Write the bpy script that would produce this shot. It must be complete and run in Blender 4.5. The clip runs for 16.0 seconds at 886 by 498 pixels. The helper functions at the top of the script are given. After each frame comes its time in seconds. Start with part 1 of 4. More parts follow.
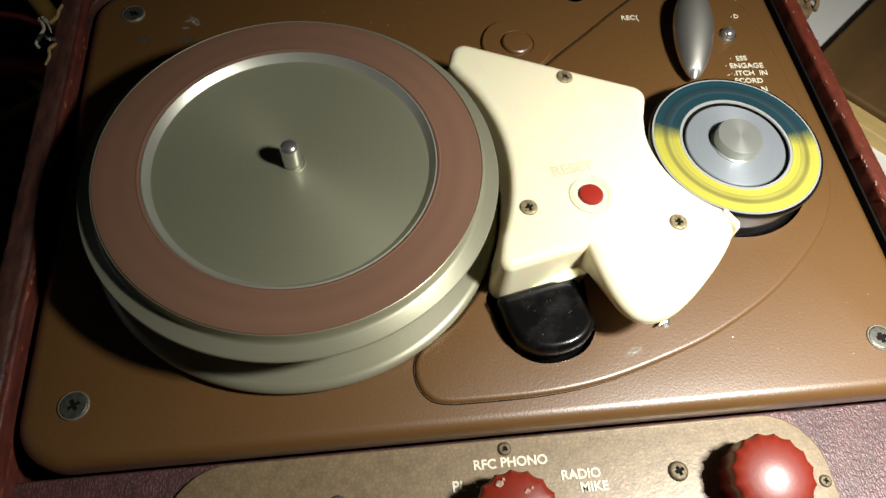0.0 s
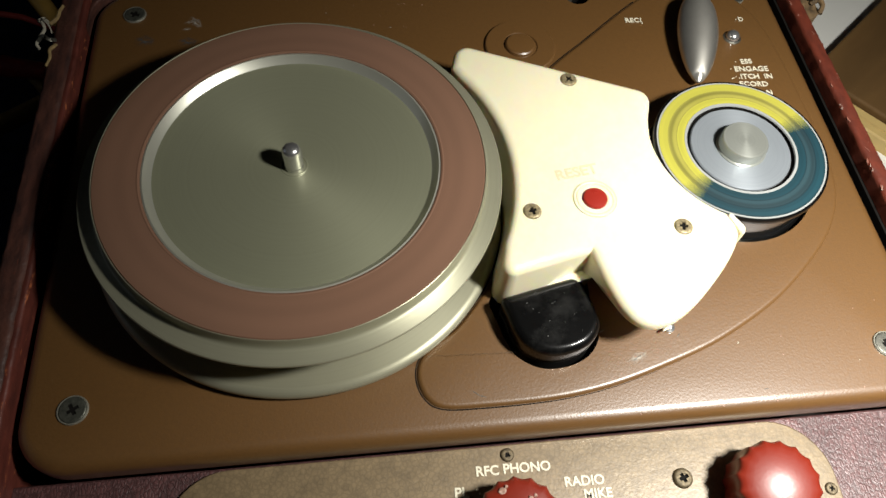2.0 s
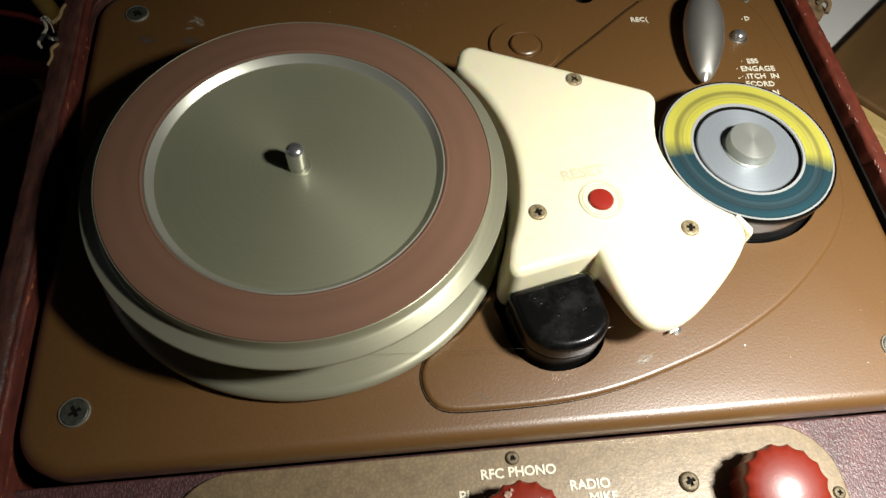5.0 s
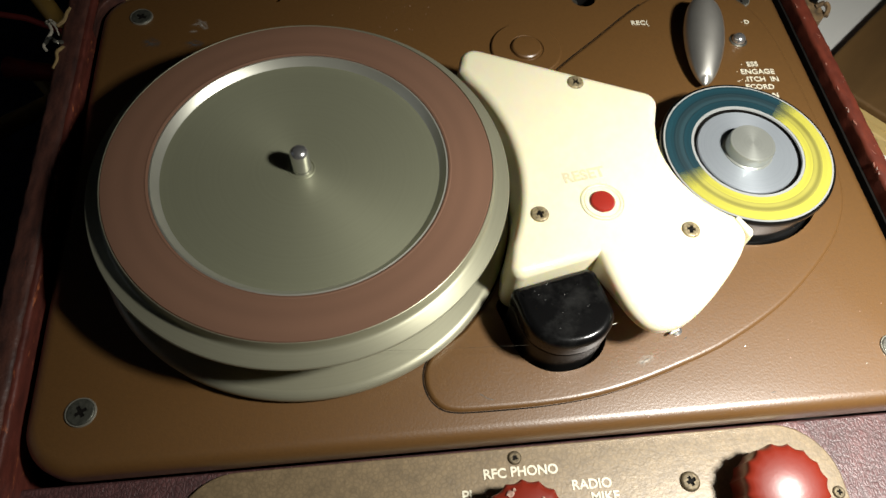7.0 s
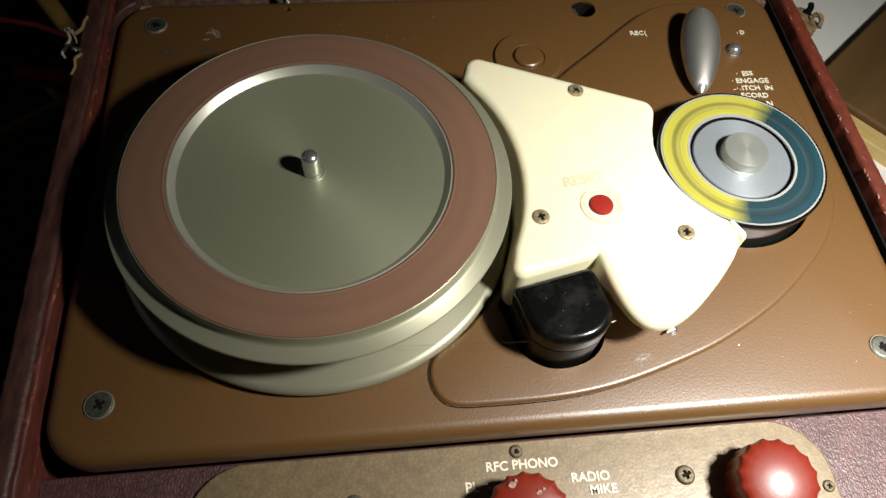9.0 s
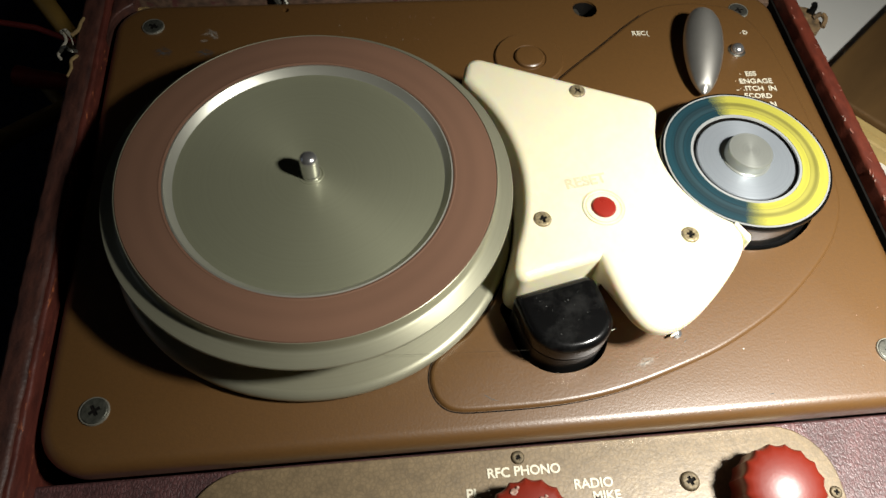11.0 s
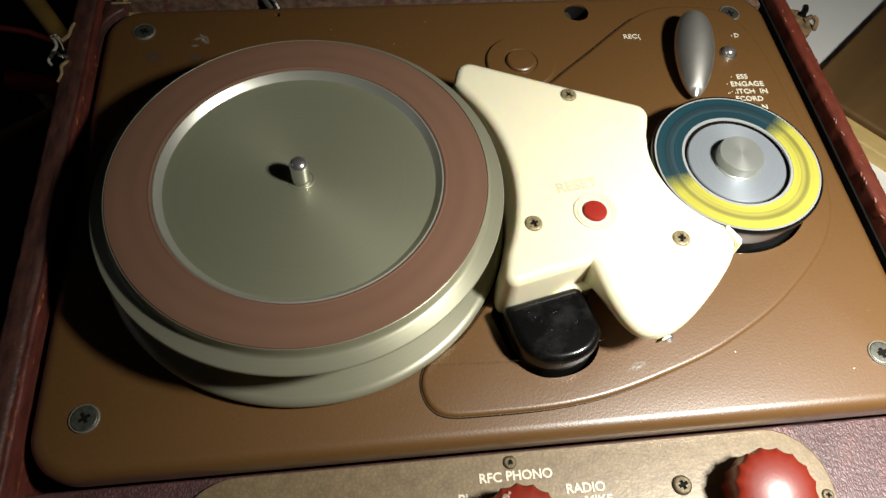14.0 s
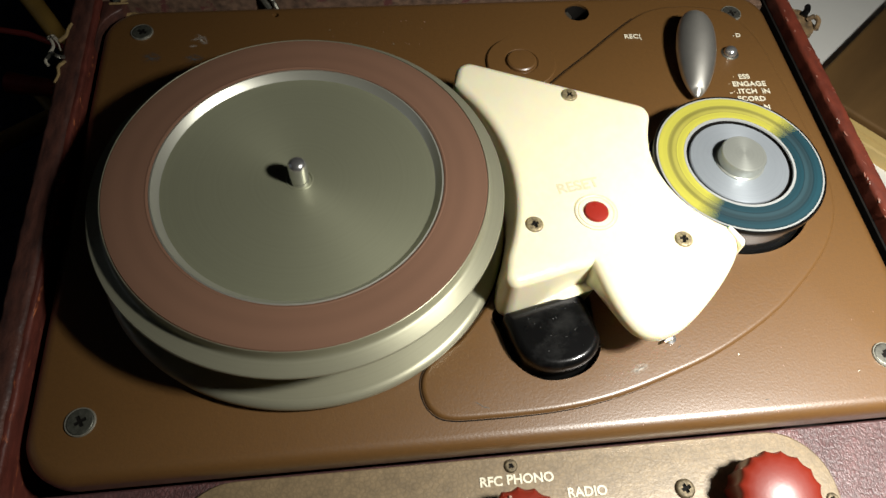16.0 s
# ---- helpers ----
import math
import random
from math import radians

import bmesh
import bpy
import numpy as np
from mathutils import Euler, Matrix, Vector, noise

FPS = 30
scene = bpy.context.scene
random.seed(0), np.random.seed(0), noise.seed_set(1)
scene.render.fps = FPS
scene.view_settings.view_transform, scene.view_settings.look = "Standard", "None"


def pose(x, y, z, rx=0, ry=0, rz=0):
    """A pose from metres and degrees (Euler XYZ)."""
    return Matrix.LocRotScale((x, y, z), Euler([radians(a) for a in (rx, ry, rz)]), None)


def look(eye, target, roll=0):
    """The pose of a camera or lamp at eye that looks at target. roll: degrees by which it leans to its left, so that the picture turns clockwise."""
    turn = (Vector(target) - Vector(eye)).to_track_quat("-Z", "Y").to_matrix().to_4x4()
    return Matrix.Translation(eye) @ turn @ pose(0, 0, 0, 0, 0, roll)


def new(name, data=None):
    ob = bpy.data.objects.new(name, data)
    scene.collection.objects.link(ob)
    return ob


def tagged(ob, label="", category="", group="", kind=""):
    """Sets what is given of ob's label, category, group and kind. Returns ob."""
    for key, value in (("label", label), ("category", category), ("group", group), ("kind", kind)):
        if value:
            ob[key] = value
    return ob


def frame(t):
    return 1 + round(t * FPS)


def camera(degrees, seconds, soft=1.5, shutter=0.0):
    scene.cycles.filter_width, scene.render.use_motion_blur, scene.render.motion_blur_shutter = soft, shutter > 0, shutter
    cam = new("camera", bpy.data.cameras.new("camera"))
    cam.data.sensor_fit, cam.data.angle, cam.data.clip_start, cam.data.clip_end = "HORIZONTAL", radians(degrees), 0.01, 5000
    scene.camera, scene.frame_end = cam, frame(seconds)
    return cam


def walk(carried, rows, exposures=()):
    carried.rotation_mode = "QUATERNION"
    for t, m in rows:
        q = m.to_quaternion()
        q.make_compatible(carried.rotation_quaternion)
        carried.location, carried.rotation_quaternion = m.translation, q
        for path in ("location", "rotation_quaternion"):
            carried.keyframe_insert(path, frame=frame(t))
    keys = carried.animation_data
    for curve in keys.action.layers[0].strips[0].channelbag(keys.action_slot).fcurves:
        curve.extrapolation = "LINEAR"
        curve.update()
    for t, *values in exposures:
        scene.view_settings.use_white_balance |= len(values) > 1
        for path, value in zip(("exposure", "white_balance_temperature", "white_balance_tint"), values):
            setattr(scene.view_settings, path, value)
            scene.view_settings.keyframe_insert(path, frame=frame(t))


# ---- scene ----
cam = camera(63.82, 16.0, 1.5, 0.5)

# ---- camera ----
PATH = [
    (0.0, pose(0.1040, -0.0854, 0.2409, 29.91, -2.94, -6.10)),
    (0.5, pose(0.1035, -0.0863, 0.2407, 29.93, -2.90, -6.17)),
    (1.0, pose(0.1022, -0.0841, 0.2403, 29.95, -3.05, -5.99)),
    (1.5, pose(0.1033, -0.0838, 0.2398, 30.03, -3.03, -5.83)),
    (2.0, pose(0.1034, -0.0834, 0.2394, 30.01, -3.01, -5.92)),
    (2.5, pose(0.1026, -0.0830, 0.2393, 30.04, -2.97, -5.89)),
    (3.0, pose(0.1020, -0.0825, 0.2394, 30.02, -2.94, -5.91)),
    (3.5, pose(0.1024, -0.0816, 0.2381, 29.98, -2.97, -5.81)),
    (4.0, pose(0.1025, -0.0815, 0.2379, 29.92, -2.97, -5.79)),
    (6.5, pose(0.1022, -0.0817, 0.2383, 29.96, -2.94, -5.83)),
    (7.0, pose(0.1011, -0.0826, 0.2397, 30.07, -2.99, -5.81)),
    (7.5, pose(0.0994, -0.0864, 0.2433, 30.11, -3.10, -5.65)),
    (8.0, pose(0.0988, -0.0880, 0.2461, 30.32, -3.02, -5.55)),
    (8.5, pose(0.0984, -0.0888, 0.2475, 30.43, -3.07, -5.54)),
    (9.0, pose(0.0985, -0.0893, 0.2471, 30.61, -3.07, -5.57)),
    (11.5, pose(0.0991, -0.0869, 0.2437, 30.79, -2.93, -5.63)),
    (12.0, pose(0.0985, -0.0869, 0.2436, 30.81, -2.93, -5.59)),
    (12.5, pose(0.0982, -0.0848, 0.2438, 30.84, -3.01, -5.68)),
    (13.0, pose(0.1002, -0.0843, 0.2434, 30.83, -3.03, -5.66)),
    (13.5, pose(0.1013, -0.0857, 0.2435, 30.88, -3.01, -5.90)),
    (14.0, pose(0.1014, -0.0862, 0.2445, 30.93, -3.01, -5.98)),
    (14.5, pose(0.1005, -0.0860, 0.2443, 31.06, -2.97, -5.93)),
    (15.0, pose(0.1012, -0.0843, 0.2430, 31.16, -2.96, -5.94)),
    (15.5, pose(0.1025, -0.0837, 0.2423, 31.08, -2.95, -5.91)),
    (16.0, pose(0.1018, -0.0853, 0.2420, 31.14, -2.95, -6.02)),
]
walk(cam, PATH)

# ---- light ----
world = bpy.data.worlds.new("world")
scene.world = world
world.use_nodes = True
world.node_tree.nodes["Background"].inputs[0].default_value = (0.5, 0.6, 0.8, 1)
world.node_tree.nodes["Background"].inputs[1].default_value = 0.02
LAMP = Vector((0.330, -0.062, 0.300))
lamp_data = bpy.data.lights.new("work_lamp", "AREA")
lamp_data.shape, lamp_data.size, lamp_data.energy = "DISK", 0.045, 1.26
lamp_data.color = (1.0, 0.978, 0.915)
lamp_data.spread = radians(111)
lamp = new("work_lamp", lamp_data)
lamp.matrix_world = look(LAMP, (0.290, -0.012, 0.0))
scene.view_settings.exposure = 0.0
# weak bluish fill added from the left; its source is unseen
blue_fill_data = bpy.data.lights.new("blue_fill_light", "AREA")
blue_fill_data.shape, blue_fill_data.size, blue_fill_data.size_y, blue_fill_data.energy = "RECTANGLE", 1.0, 1.0, 0.32
blue_fill_data.color = (0.74, 0.84, 1.0)
blue_fill = new("blue_fill_light", blue_fill_data)
blue_fill.matrix_world = look((-1.88, 0.25, 0.85), (0.1, 0.1, 0.0))


# ---- materials ----
def material(name, color, rough=0.5, metal=0.0, dark=None, scale=60.0, amount=0.5, bump=0.1, bump_scale=400.0,
             coat=0.0, spec=0.5, aniso=0.0, rough_var=0.1, wear=None, wear_scale=40.0, wear_at=0.66, radial=0.0, axis="Z", coat_rough=0.12, cells=0.0, turn=0.0, cell_dark=0.7, wear_soft=0.05, grain=None):
    m = bpy.data.materials.new(name)
    m.use_nodes = True
    nt = m.node_tree
    b = nt.nodes["Principled BSDF"]
    link = nt.links.new
    co = nt.nodes.new("ShaderNodeTexCoord")
    place = co.outputs["Object"]
    if grain:
        stretch = nt.nodes.new("ShaderNodeVectorMath")
        stretch.operation = "MULTIPLY"
        stretch.inputs[1].default_value = grain
        link(place, stretch.inputs[0])
        place = stretch.outputs["Vector"]
    n1 = nt.nodes.new("ShaderNodeTexNoise")
    n1.inputs["Scale"].default_value, n1.inputs["Detail"].default_value = scale, 6
    link(place, n1.inputs["Vector"])
    ramp = nt.nodes.new("ShaderNodeMapRange")
    ramp.inputs["From Min"].default_value, ramp.inputs["From Max"].default_value = 0.35, 0.7
    link(n1.outputs["Fac"], ramp.inputs["Value"])
    mix = nt.nodes.new("ShaderNodeMix")
    mix.data_type = "RGBA"
    dark = dark or tuple(c * (1 - amount * 0.6) for c in color)
    mix.inputs["A"].default_value, mix.inputs["B"].default_value = (*color, 1), (*dark, 1)
    link(ramp.outputs["Result"], mix.inputs["Factor"])
    out = mix.outputs["Result"]
    if wear:
        n3 = nt.nodes.new("ShaderNodeTexNoise")
        n3.inputs["Scale"].default_value, n3.inputs["Detail"].default_value, n3.inputs["Roughness"].default_value = wear_scale, 9, 0.7
        link(place, n3.inputs["Vector"])
        r3 = nt.nodes.new("ShaderNodeMapRange")
        r3.inputs["From Min"].default_value, r3.inputs["From Max"].default_value = wear_at, wear_at + wear_soft
        link(n3.outputs["Fac"], r3.inputs["Value"])
        mix2 = nt.nodes.new("ShaderNodeMix")
        mix2.data_type = "RGBA"
        mix2.inputs["B"].default_value = (*wear, 1)
        link(out, mix2.inputs["A"])
        link(r3.outputs["Result"], mix2.inputs["Factor"])
        out = mix2.outputs["Result"]
    n2 = nt.nodes.new("ShaderNodeTexNoise")
    n2.inputs["Scale"].default_value, n2.inputs["Detail"].default_value = bump_scale, 4
    link(co.outputs["Object"], n2.inputs["Vector"])
    height = n2.outputs["Fac"]
    if cells:
        # crackled hammer-finish or grain cells, bent by the noise
        vo = nt.nodes.new("ShaderNodeTexVoronoi")
        vo.feature = "DISTANCE_TO_EDGE"
        vo.inputs["Scale"].default_value = cells
        wob = nt.nodes.new("ShaderNodeVectorMath")
        wob.operation = "MULTIPLY_ADD"
        wob.inputs[1].default_value = (0.0016,) * 3
        link(n2.outputs["Color"], wob.inputs[0])
        link(place, wob.inputs[2])
        link(wob.outputs["Vector"], vo.inputs["Vector"])
        cr = nt.nodes.new("ShaderNodeMapRange")
        cr.inputs["From Max"].default_value = 0.22
        cr.inputs["To Min"].default_value = cell_dark
        link(vo.outputs["Distance"], cr.inputs["Value"])
        cm = nt.nodes.new("ShaderNodeMix")
        cm.data_type, cm.blend_type = "RGBA", "MULTIPLY"
        cm.inputs["Factor"].default_value = 1.0
        link(out, cm.inputs["A"])
        link(cr.outputs["Result"], cm.inputs["B"])
        out = cm.outputs["Result"]
        ad = nt.nodes.new("ShaderNodeMath")
        ad.operation = "MULTIPLY"
        link(cr.outputs["Result"], ad.inputs[0])
        link(n2.outputs["Fac"], ad.inputs[1])
        height = ad.outputs["Value"]
    if radial:
        # fine concentric turning marks
        sep = nt.nodes.new("ShaderNodeSeparateXYZ")
        link(co.outputs["Object"], sep.inputs["Vector"])
        flat = nt.nodes.new("ShaderNodeCombineXYZ")
        link(sep.outputs["X"], flat.inputs["X"])
        link(sep.outputs["Y"], flat.inputs["Y"])
        ln = nt.nodes.new("ShaderNodeVectorMath")
        ln.operation = "LENGTH"
        link(flat.outputs["Vector"], ln.inputs[0])
        ring = nt.nodes.new("ShaderNodeTexNoise")
        ring.noise_dimensions = "1D"
        ring.inputs["Scale"].default_value, ring.inputs["Detail"].default_value = radial, 5
        link(ln.outputs["Value"], ring.inputs["W"])
        height = ring.outputs["Fac"]
        mx = nt.nodes.new("ShaderNodeMix")
        mx.data_type, mx.blend_type = "RGBA", "MULTIPLY"
        mx.inputs["Factor"].default_value = amount
        link(out, mx.inputs["A"])
        rr = nt.nodes.new("ShaderNodeMapRange")
        rr.inputs["From Min"].default_value, rr.inputs["From Max"].default_value = 0.3, 0.65
        rr.inputs["To Min"].default_value = 0.4
        link(ring.outputs["Fac"], rr.inputs["Value"])
        link(rr.outputs["Result"], mx.inputs["B"])
        out = mx.outputs["Result"]
    link(out, b.inputs["Base Color"])
    bp = nt.nodes.new("ShaderNodeBump")
    bp.inputs["Strength"].default_value, bp.inputs["Distance"].default_value = bump, 0.0004
    link(height, bp.inputs["Height"])
    link(bp.outputs["Normal"], b.inputs["Normal"])
    link(bp.outputs["Normal"], b.inputs["Coat Normal"])
    rv = nt.nodes.new("ShaderNodeMapRange")
    rv.inputs["To Min"].default_value, rv.inputs["To Max"].default_value = max(0.02, rough - rough_var), min(1, rough + rough_var)
    link(n1.outputs["Fac"], rv.inputs["Value"])
    link(rv.outputs["Result"], b.inputs["Roughness"])
    b.inputs["Metallic"].default_value = metal
    b.inputs["Specular IOR Level"].default_value = spec
    b.inputs["Coat Weight"].default_value = coat
    b.inputs["Coat Roughness"].default_value = coat_rough
    if aniso:
        b.inputs["Anisotropic"].default_value = aniso
        b.inputs["Anisotropic Rotation"].default_value = turn
        tg = nt.nodes.new("ShaderNodeTangent")
        tg.direction_type, tg.axis = "RADIAL", axis
        link(tg.outputs["Tangent"], b.inputs["Tangent"])
    return m


def translucent(m, weight, radius):
    """Let light seep into a plastic."""
    b = m.node_tree.nodes["Principled BSDF"]
    b.inputs["Subsurface Weight"].default_value = weight
    b.inputs["Subsurface Radius"].default_value = radius
    b.inputs["Subsurface Scale"].default_value = 1.0
    return m


BROWN = material("brown_enamel", (0.135, 0.0652, 0.0180), 0.42, 0.0, scale=640, amount=0.18, bump=0.15, bump_scale=1100, wear=(0.36, 0.27, 0.17), wear_scale=650, wear_at=0.73, coat=1.0, coat_rough=0.36, spec=0.5)
IVORY = translucent(material("ivory_plastic", (0.86, 0.805, 0.58), 0.32, scale=20, amount=0.12, bump=0.03, bump_scale=300, dark=(0.83, 0.765, 0.54)), 0.35, (0.0042, 0.0026, 0.0008))
# darker copy of the ivory: relief shade put into the colour
IVORY_DARK = material("ivory_relief_shade", (0.70, 0.63, 0.40), 0.6, scale=80, amount=0.3, bump=0.05)
ALU = material("turned_aluminium", (0.350, 0.357, 0.243), 0.46, 0.55, scale=15, amount=0.05, bump=0.03, radial=900, aniso=0.5, turn=0.25, rough_var=0.04)
ALU_RIM = material("aluminium_rim", (0.405, 0.395, 0.283), 0.42, 0.55, scale=30, amount=0.12, bump=0.03, radial=1500, aniso=0.5, turn=0.25)
BRIGHT = material("polished_aluminium", (0.62, 0.62, 0.53), 0.36, 0.7, scale=60, amount=0.15, bump=0.02, rough_var=0.06)
MAT = material("pink_rubber", (0.200, 0.106, 0.066), 0.75, scale=12, amount=0.2, bump=0.08, bump_scale=1800, spec=0.3, radial=120)
CHROME = material("chrome", (0.76, 0.76, 0.75), 0.24, 0.9, scale=90, amount=0.2, bump=0.01, rough_var=0.06)
PEWTER = material("satin_nickel", (0.68, 0.66, 0.60), 0.36, 0.9, scale=90, amount=0.35, bump=0.03, bump_scale=500, rough_var=0.08, aniso=0.55, axis="X", turn=0.25)
STEEL = material("aged_screw_steel", (0.22, 0.215, 0.18), 0.42, 0.8, scale=700, amount=0.8, bump=0.25, bump_scale=1200)
BRASS = material("aged_screw_brass", (0.52, 0.42, 0.24), 0.45, 0.5, scale=900, amount=1.1, bump=0.4, bump_scale=1200)
BRONZE = material("dark_bronze_screw", (0.15, 0.115, 0.065), 0.55, 0.5, scale=900, amount=0.9, bump=0.3, bump_scale=1200)
GAP = material("black_recess", (0.008, 0.007, 0.006), 0.8, scale=50, amount=0.3, spec=0.1)
BLACK = material("black_bakelite", (0.0032, 0.0032, 0.0032), 0.30, scale=130, amount=0.3, bump=0.07, bump_scale=700, wear=(0.022, 0.022, 0.021), wear_scale=75, wear_at=0.50, wear_soft=0.3, rough_var=0.12, coat=0.4, coat_rough=0.13, spec=0.1)
GREYB = material("worn_black_rubber", (0.007, 0.007, 0.0068), 0.4, spec=0.35, scale=120, amount=0.6, bump=0.15, bump_scale=500, wear=(0.03, 0.029, 0.027), wear_scale=300, wear_at=0.62)
RED = material("red_bakelite", (0.205, 0.019, 0.008), 0.36, scale=50, amount=0.25, bump=0.06, bump_scale=900, wear=(0.36, 0.20, 0.17), wear_scale=330, wear_at=0.72, coat=0.45, coat_rough=0.3, rough_var=0.08)
RED_BUTTON = material("red_plastic_button", (0.31, 0.024, 0.015), 0.3, scale=100, amount=0.15, bump=0.03)
YELLOW = material("yellow_label", (0.46, 0.432, 0.062), 0.5, scale=40, amount=0.3, dark=(0.42, 0.39, 0.055), bump=0.03, radial=330)
OLIVE = material("olive_label_band", (0.29, 0.268, 0.045), 0.5, scale=60, amount=0.7, dark=(0.38, 0.35, 0.07), bump=0.03, radial=500)
TEAL = material("teal_label", (0.008, 0.046, 0.062), 0.5, scale=40, amount=0.6, dark=(0.006, 0.034, 0.046), bump=0.03, radial=420)
SLATE = material("grey_teal_label_band", (0.022, 0.054, 0.065), 0.5, scale=60, amount=0.6, dark=(0.016, 0.043, 0.054), bump=0.03, radial=500)
TEAL_LINE = material("dark_teal_line", (0.008, 0.026, 0.034), 0.5, scale=60, amount=0.4, bump=0.02)
WHITE = material("white_enamel", (0.34, 0.35, 0.34), 0.4, scale=200, amount=0.1, bump=0.02)
HUB = material("grey_aluminium_hub", (0.315, 0.345, 0.375), 0.45, 0.4, scale=40, amount=0.1, bump=0.02, radial=1500, aniso=0.6, turn=0.25, rough_var=0.05)
# strong dark patches in the colour imitate the wire's uneven reflections
WIRE = material("wound_steel_wire", (0.52, 0.54, 0.56), 0.13, 0.95, scale=90, amount=1.1, bump=0.06, bump_scale=1500, rough_var=0.05)
FINEWIRE = material("dull_fine_wire", (0.13, 0.115, 0.09), 0.4, 0.5, scale=200, amount=0.5, bump=0.05)
LETTER = material("cream_lettering", (0.80, 0.75, 0.58), 0.6, scale=500, amount=0.4, bump=0.1, wear=(0.35, 0.26, 0.16), wear_scale=900, wear_at=0.72)
TAN = material("hammered_tan_metal", (0.255, 0.184, 0.098), 0.45, 0.15, scale=260, amount=0.5, dark=(0.18, 0.128, 0.066), bump=0.2, bump_scale=900, rough_var=0.12, cells=560, cell_dark=0.78, coat=1.0, coat_rough=0.42)
LEATHER = material("burgundy_leatherette", (0.135, 0.054, 0.052), 0.5, scale=120, amount=0.6, dark=(0.07, 0.026, 0.026), bump=0.8, bump_scale=620, wear=(0.30, 0.19, 0.17), wear_scale=420, wear_at=0.66, cells=760, cell_dark=0.5, spec=0.6, grain=(1.0, 0.55, 1.0), coat=0.7, coat_rough=0.45)
WORN = material("scuffed_burgundy_edge", (0.135, 0.027, 0.014), 0.5, scale=300, amount=0.7, bump=0.45, bump_scale=700, wear=(0.40, 0.20, 0.13), wear_scale=330, wear_at=0.70, grain=(1.0, 0.4, 1.0))
RAWWOOD = material("bare_splintered_wood", (0.36, 0.25, 0.105), 0.8, scale=300, amount=0.8, bump=0.8, bump_scale=500)
BROWNWOOD = material("brown_splintered_wood", (0.20, 0.125, 0.055), 0.8, scale=260, amount=1.2, bump=1.0, bump_scale=420)
TANCLOTH = material("worn_tan_backing", (0.17, 0.10, 0.062), 0.8, scale=260, amount=1.1, bump=0.7, bump_scale=600, wear=(0.10, 0.03, 0.025), wear_scale=120, wear_at=0.56)
PAPER_TORN = material("torn_white_paper", (0.32, 0.22, 0.18), 0.9, scale=500, amount=0.6, bump=0.5, bump_scale=900)
FLAKE = material("torn_pale_paper", (0.28, 0.11, 0.075), 0.8, scale=400, amount=0.5, bump=0.3)
PAPER = material("white_painted_board", (0.82, 0.82, 0.77), 0.6, scale=8, amount=0.15, bump=0.05)
DARKWOOD = material("dark_stained_wood", (0.16, 0.088, 0.030), 0.7, scale=18, amount=0.7, bump=0.2, bump_scale=200, wear=(0.26, 0.17, 0.08), wear_scale=60, wear_at=0.70, spec=0.25, grain=(0.4, 1.6, 1.0))
PINE = material("yellow_pine", (0.58, 0.42, 0.16), 0.5, scale=40, amount=0.4, bump=0.15, bump_scale=200)
CAPMETAL = material("turned_cap_metal", (0.44, 0.455, 0.41), 0.36, 0.6, scale=60, amount=0.15, bump=0.03, radial=1600, aniso=0.6, turn=0.25)
LIP = material("scuffed_red_lip", (0.125, 0.030, 0.020), 0.5, scale=300, amount=0.8, bump=0.5, bump_scale=700, wear=(0.42, 0.13, 0.05), wear_scale=260, wear_at=0.60, grain=(1.0, 0.3, 1.0))
DARKLEATHER = material("dark_worn_leatherette", (0.095, 0.038, 0.027), 0.5, scale=420, dark=(0.036, 0.016, 0.013), amount=1.0, bump=0.6, bump_scale=700, wear=(0.20, 0.045, 0.022), wear_scale=300, wear_at=0.66, grain=(1.0, 0.22, 1.0))
CORD = material("frayed_pale_cord", (0.42, 0.39, 0.31), 0.8, scale=500, amount=0.6, bump=0.4, bump_scale=900)
SMUDGE = material("dull_scratch", (0.13, 0.122, 0.108), 0.6, scale=900, amount=0.7, bump=0.2)
POLEWOOD = material("dark_yellow_pole_wood", (0.36, 0.22, 0.05), 0.5, scale=40, amount=0.4, bump=0.15, bump_scale=200)
CHIP = material("pale_chipped_bakelite", (0.40, 0.24, 0.18), 0.6, scale=900, amount=0.5, bump=0.3)
CHIP_GREY = material("pale_grey_dust", (0.20, 0.20, 0.19), 0.8, scale=900, amount=0.5, bump=0.1)
CARPET = material("dark_blue_carpet", (0.026, 0.030, 0.062), 0.95, scale=60, amount=0.7, bump=0.8, bump_scale=300)
TOOLRED = material("red_tool_grip", (0.42, 0.024, 0.016), 0.4, scale=80, amount=0.3)
REDCLOTH = material("red_cable_sheath", (0.15, 0.017, 0.013), 0.5, scale=100, amount=0.4)
RING = material("worn_bright_ring", (0.34, 0.33, 0.27), 0.45, 0.5, scale=900, amount=0.6, bump=0.2, bump_scale=1200)
DARKSTEEL = material("blackened_screw_steel", (0.13, 0.132, 0.105), 0.45, 0.6, scale=900, amount=0.8, bump=0.25, bump_scale=1200)
PLASTER = material("room_plaster", (0.45, 0.42, 0.37), 0.9, scale=4, amount=0.2, bump=0.1, bump_scale=60)


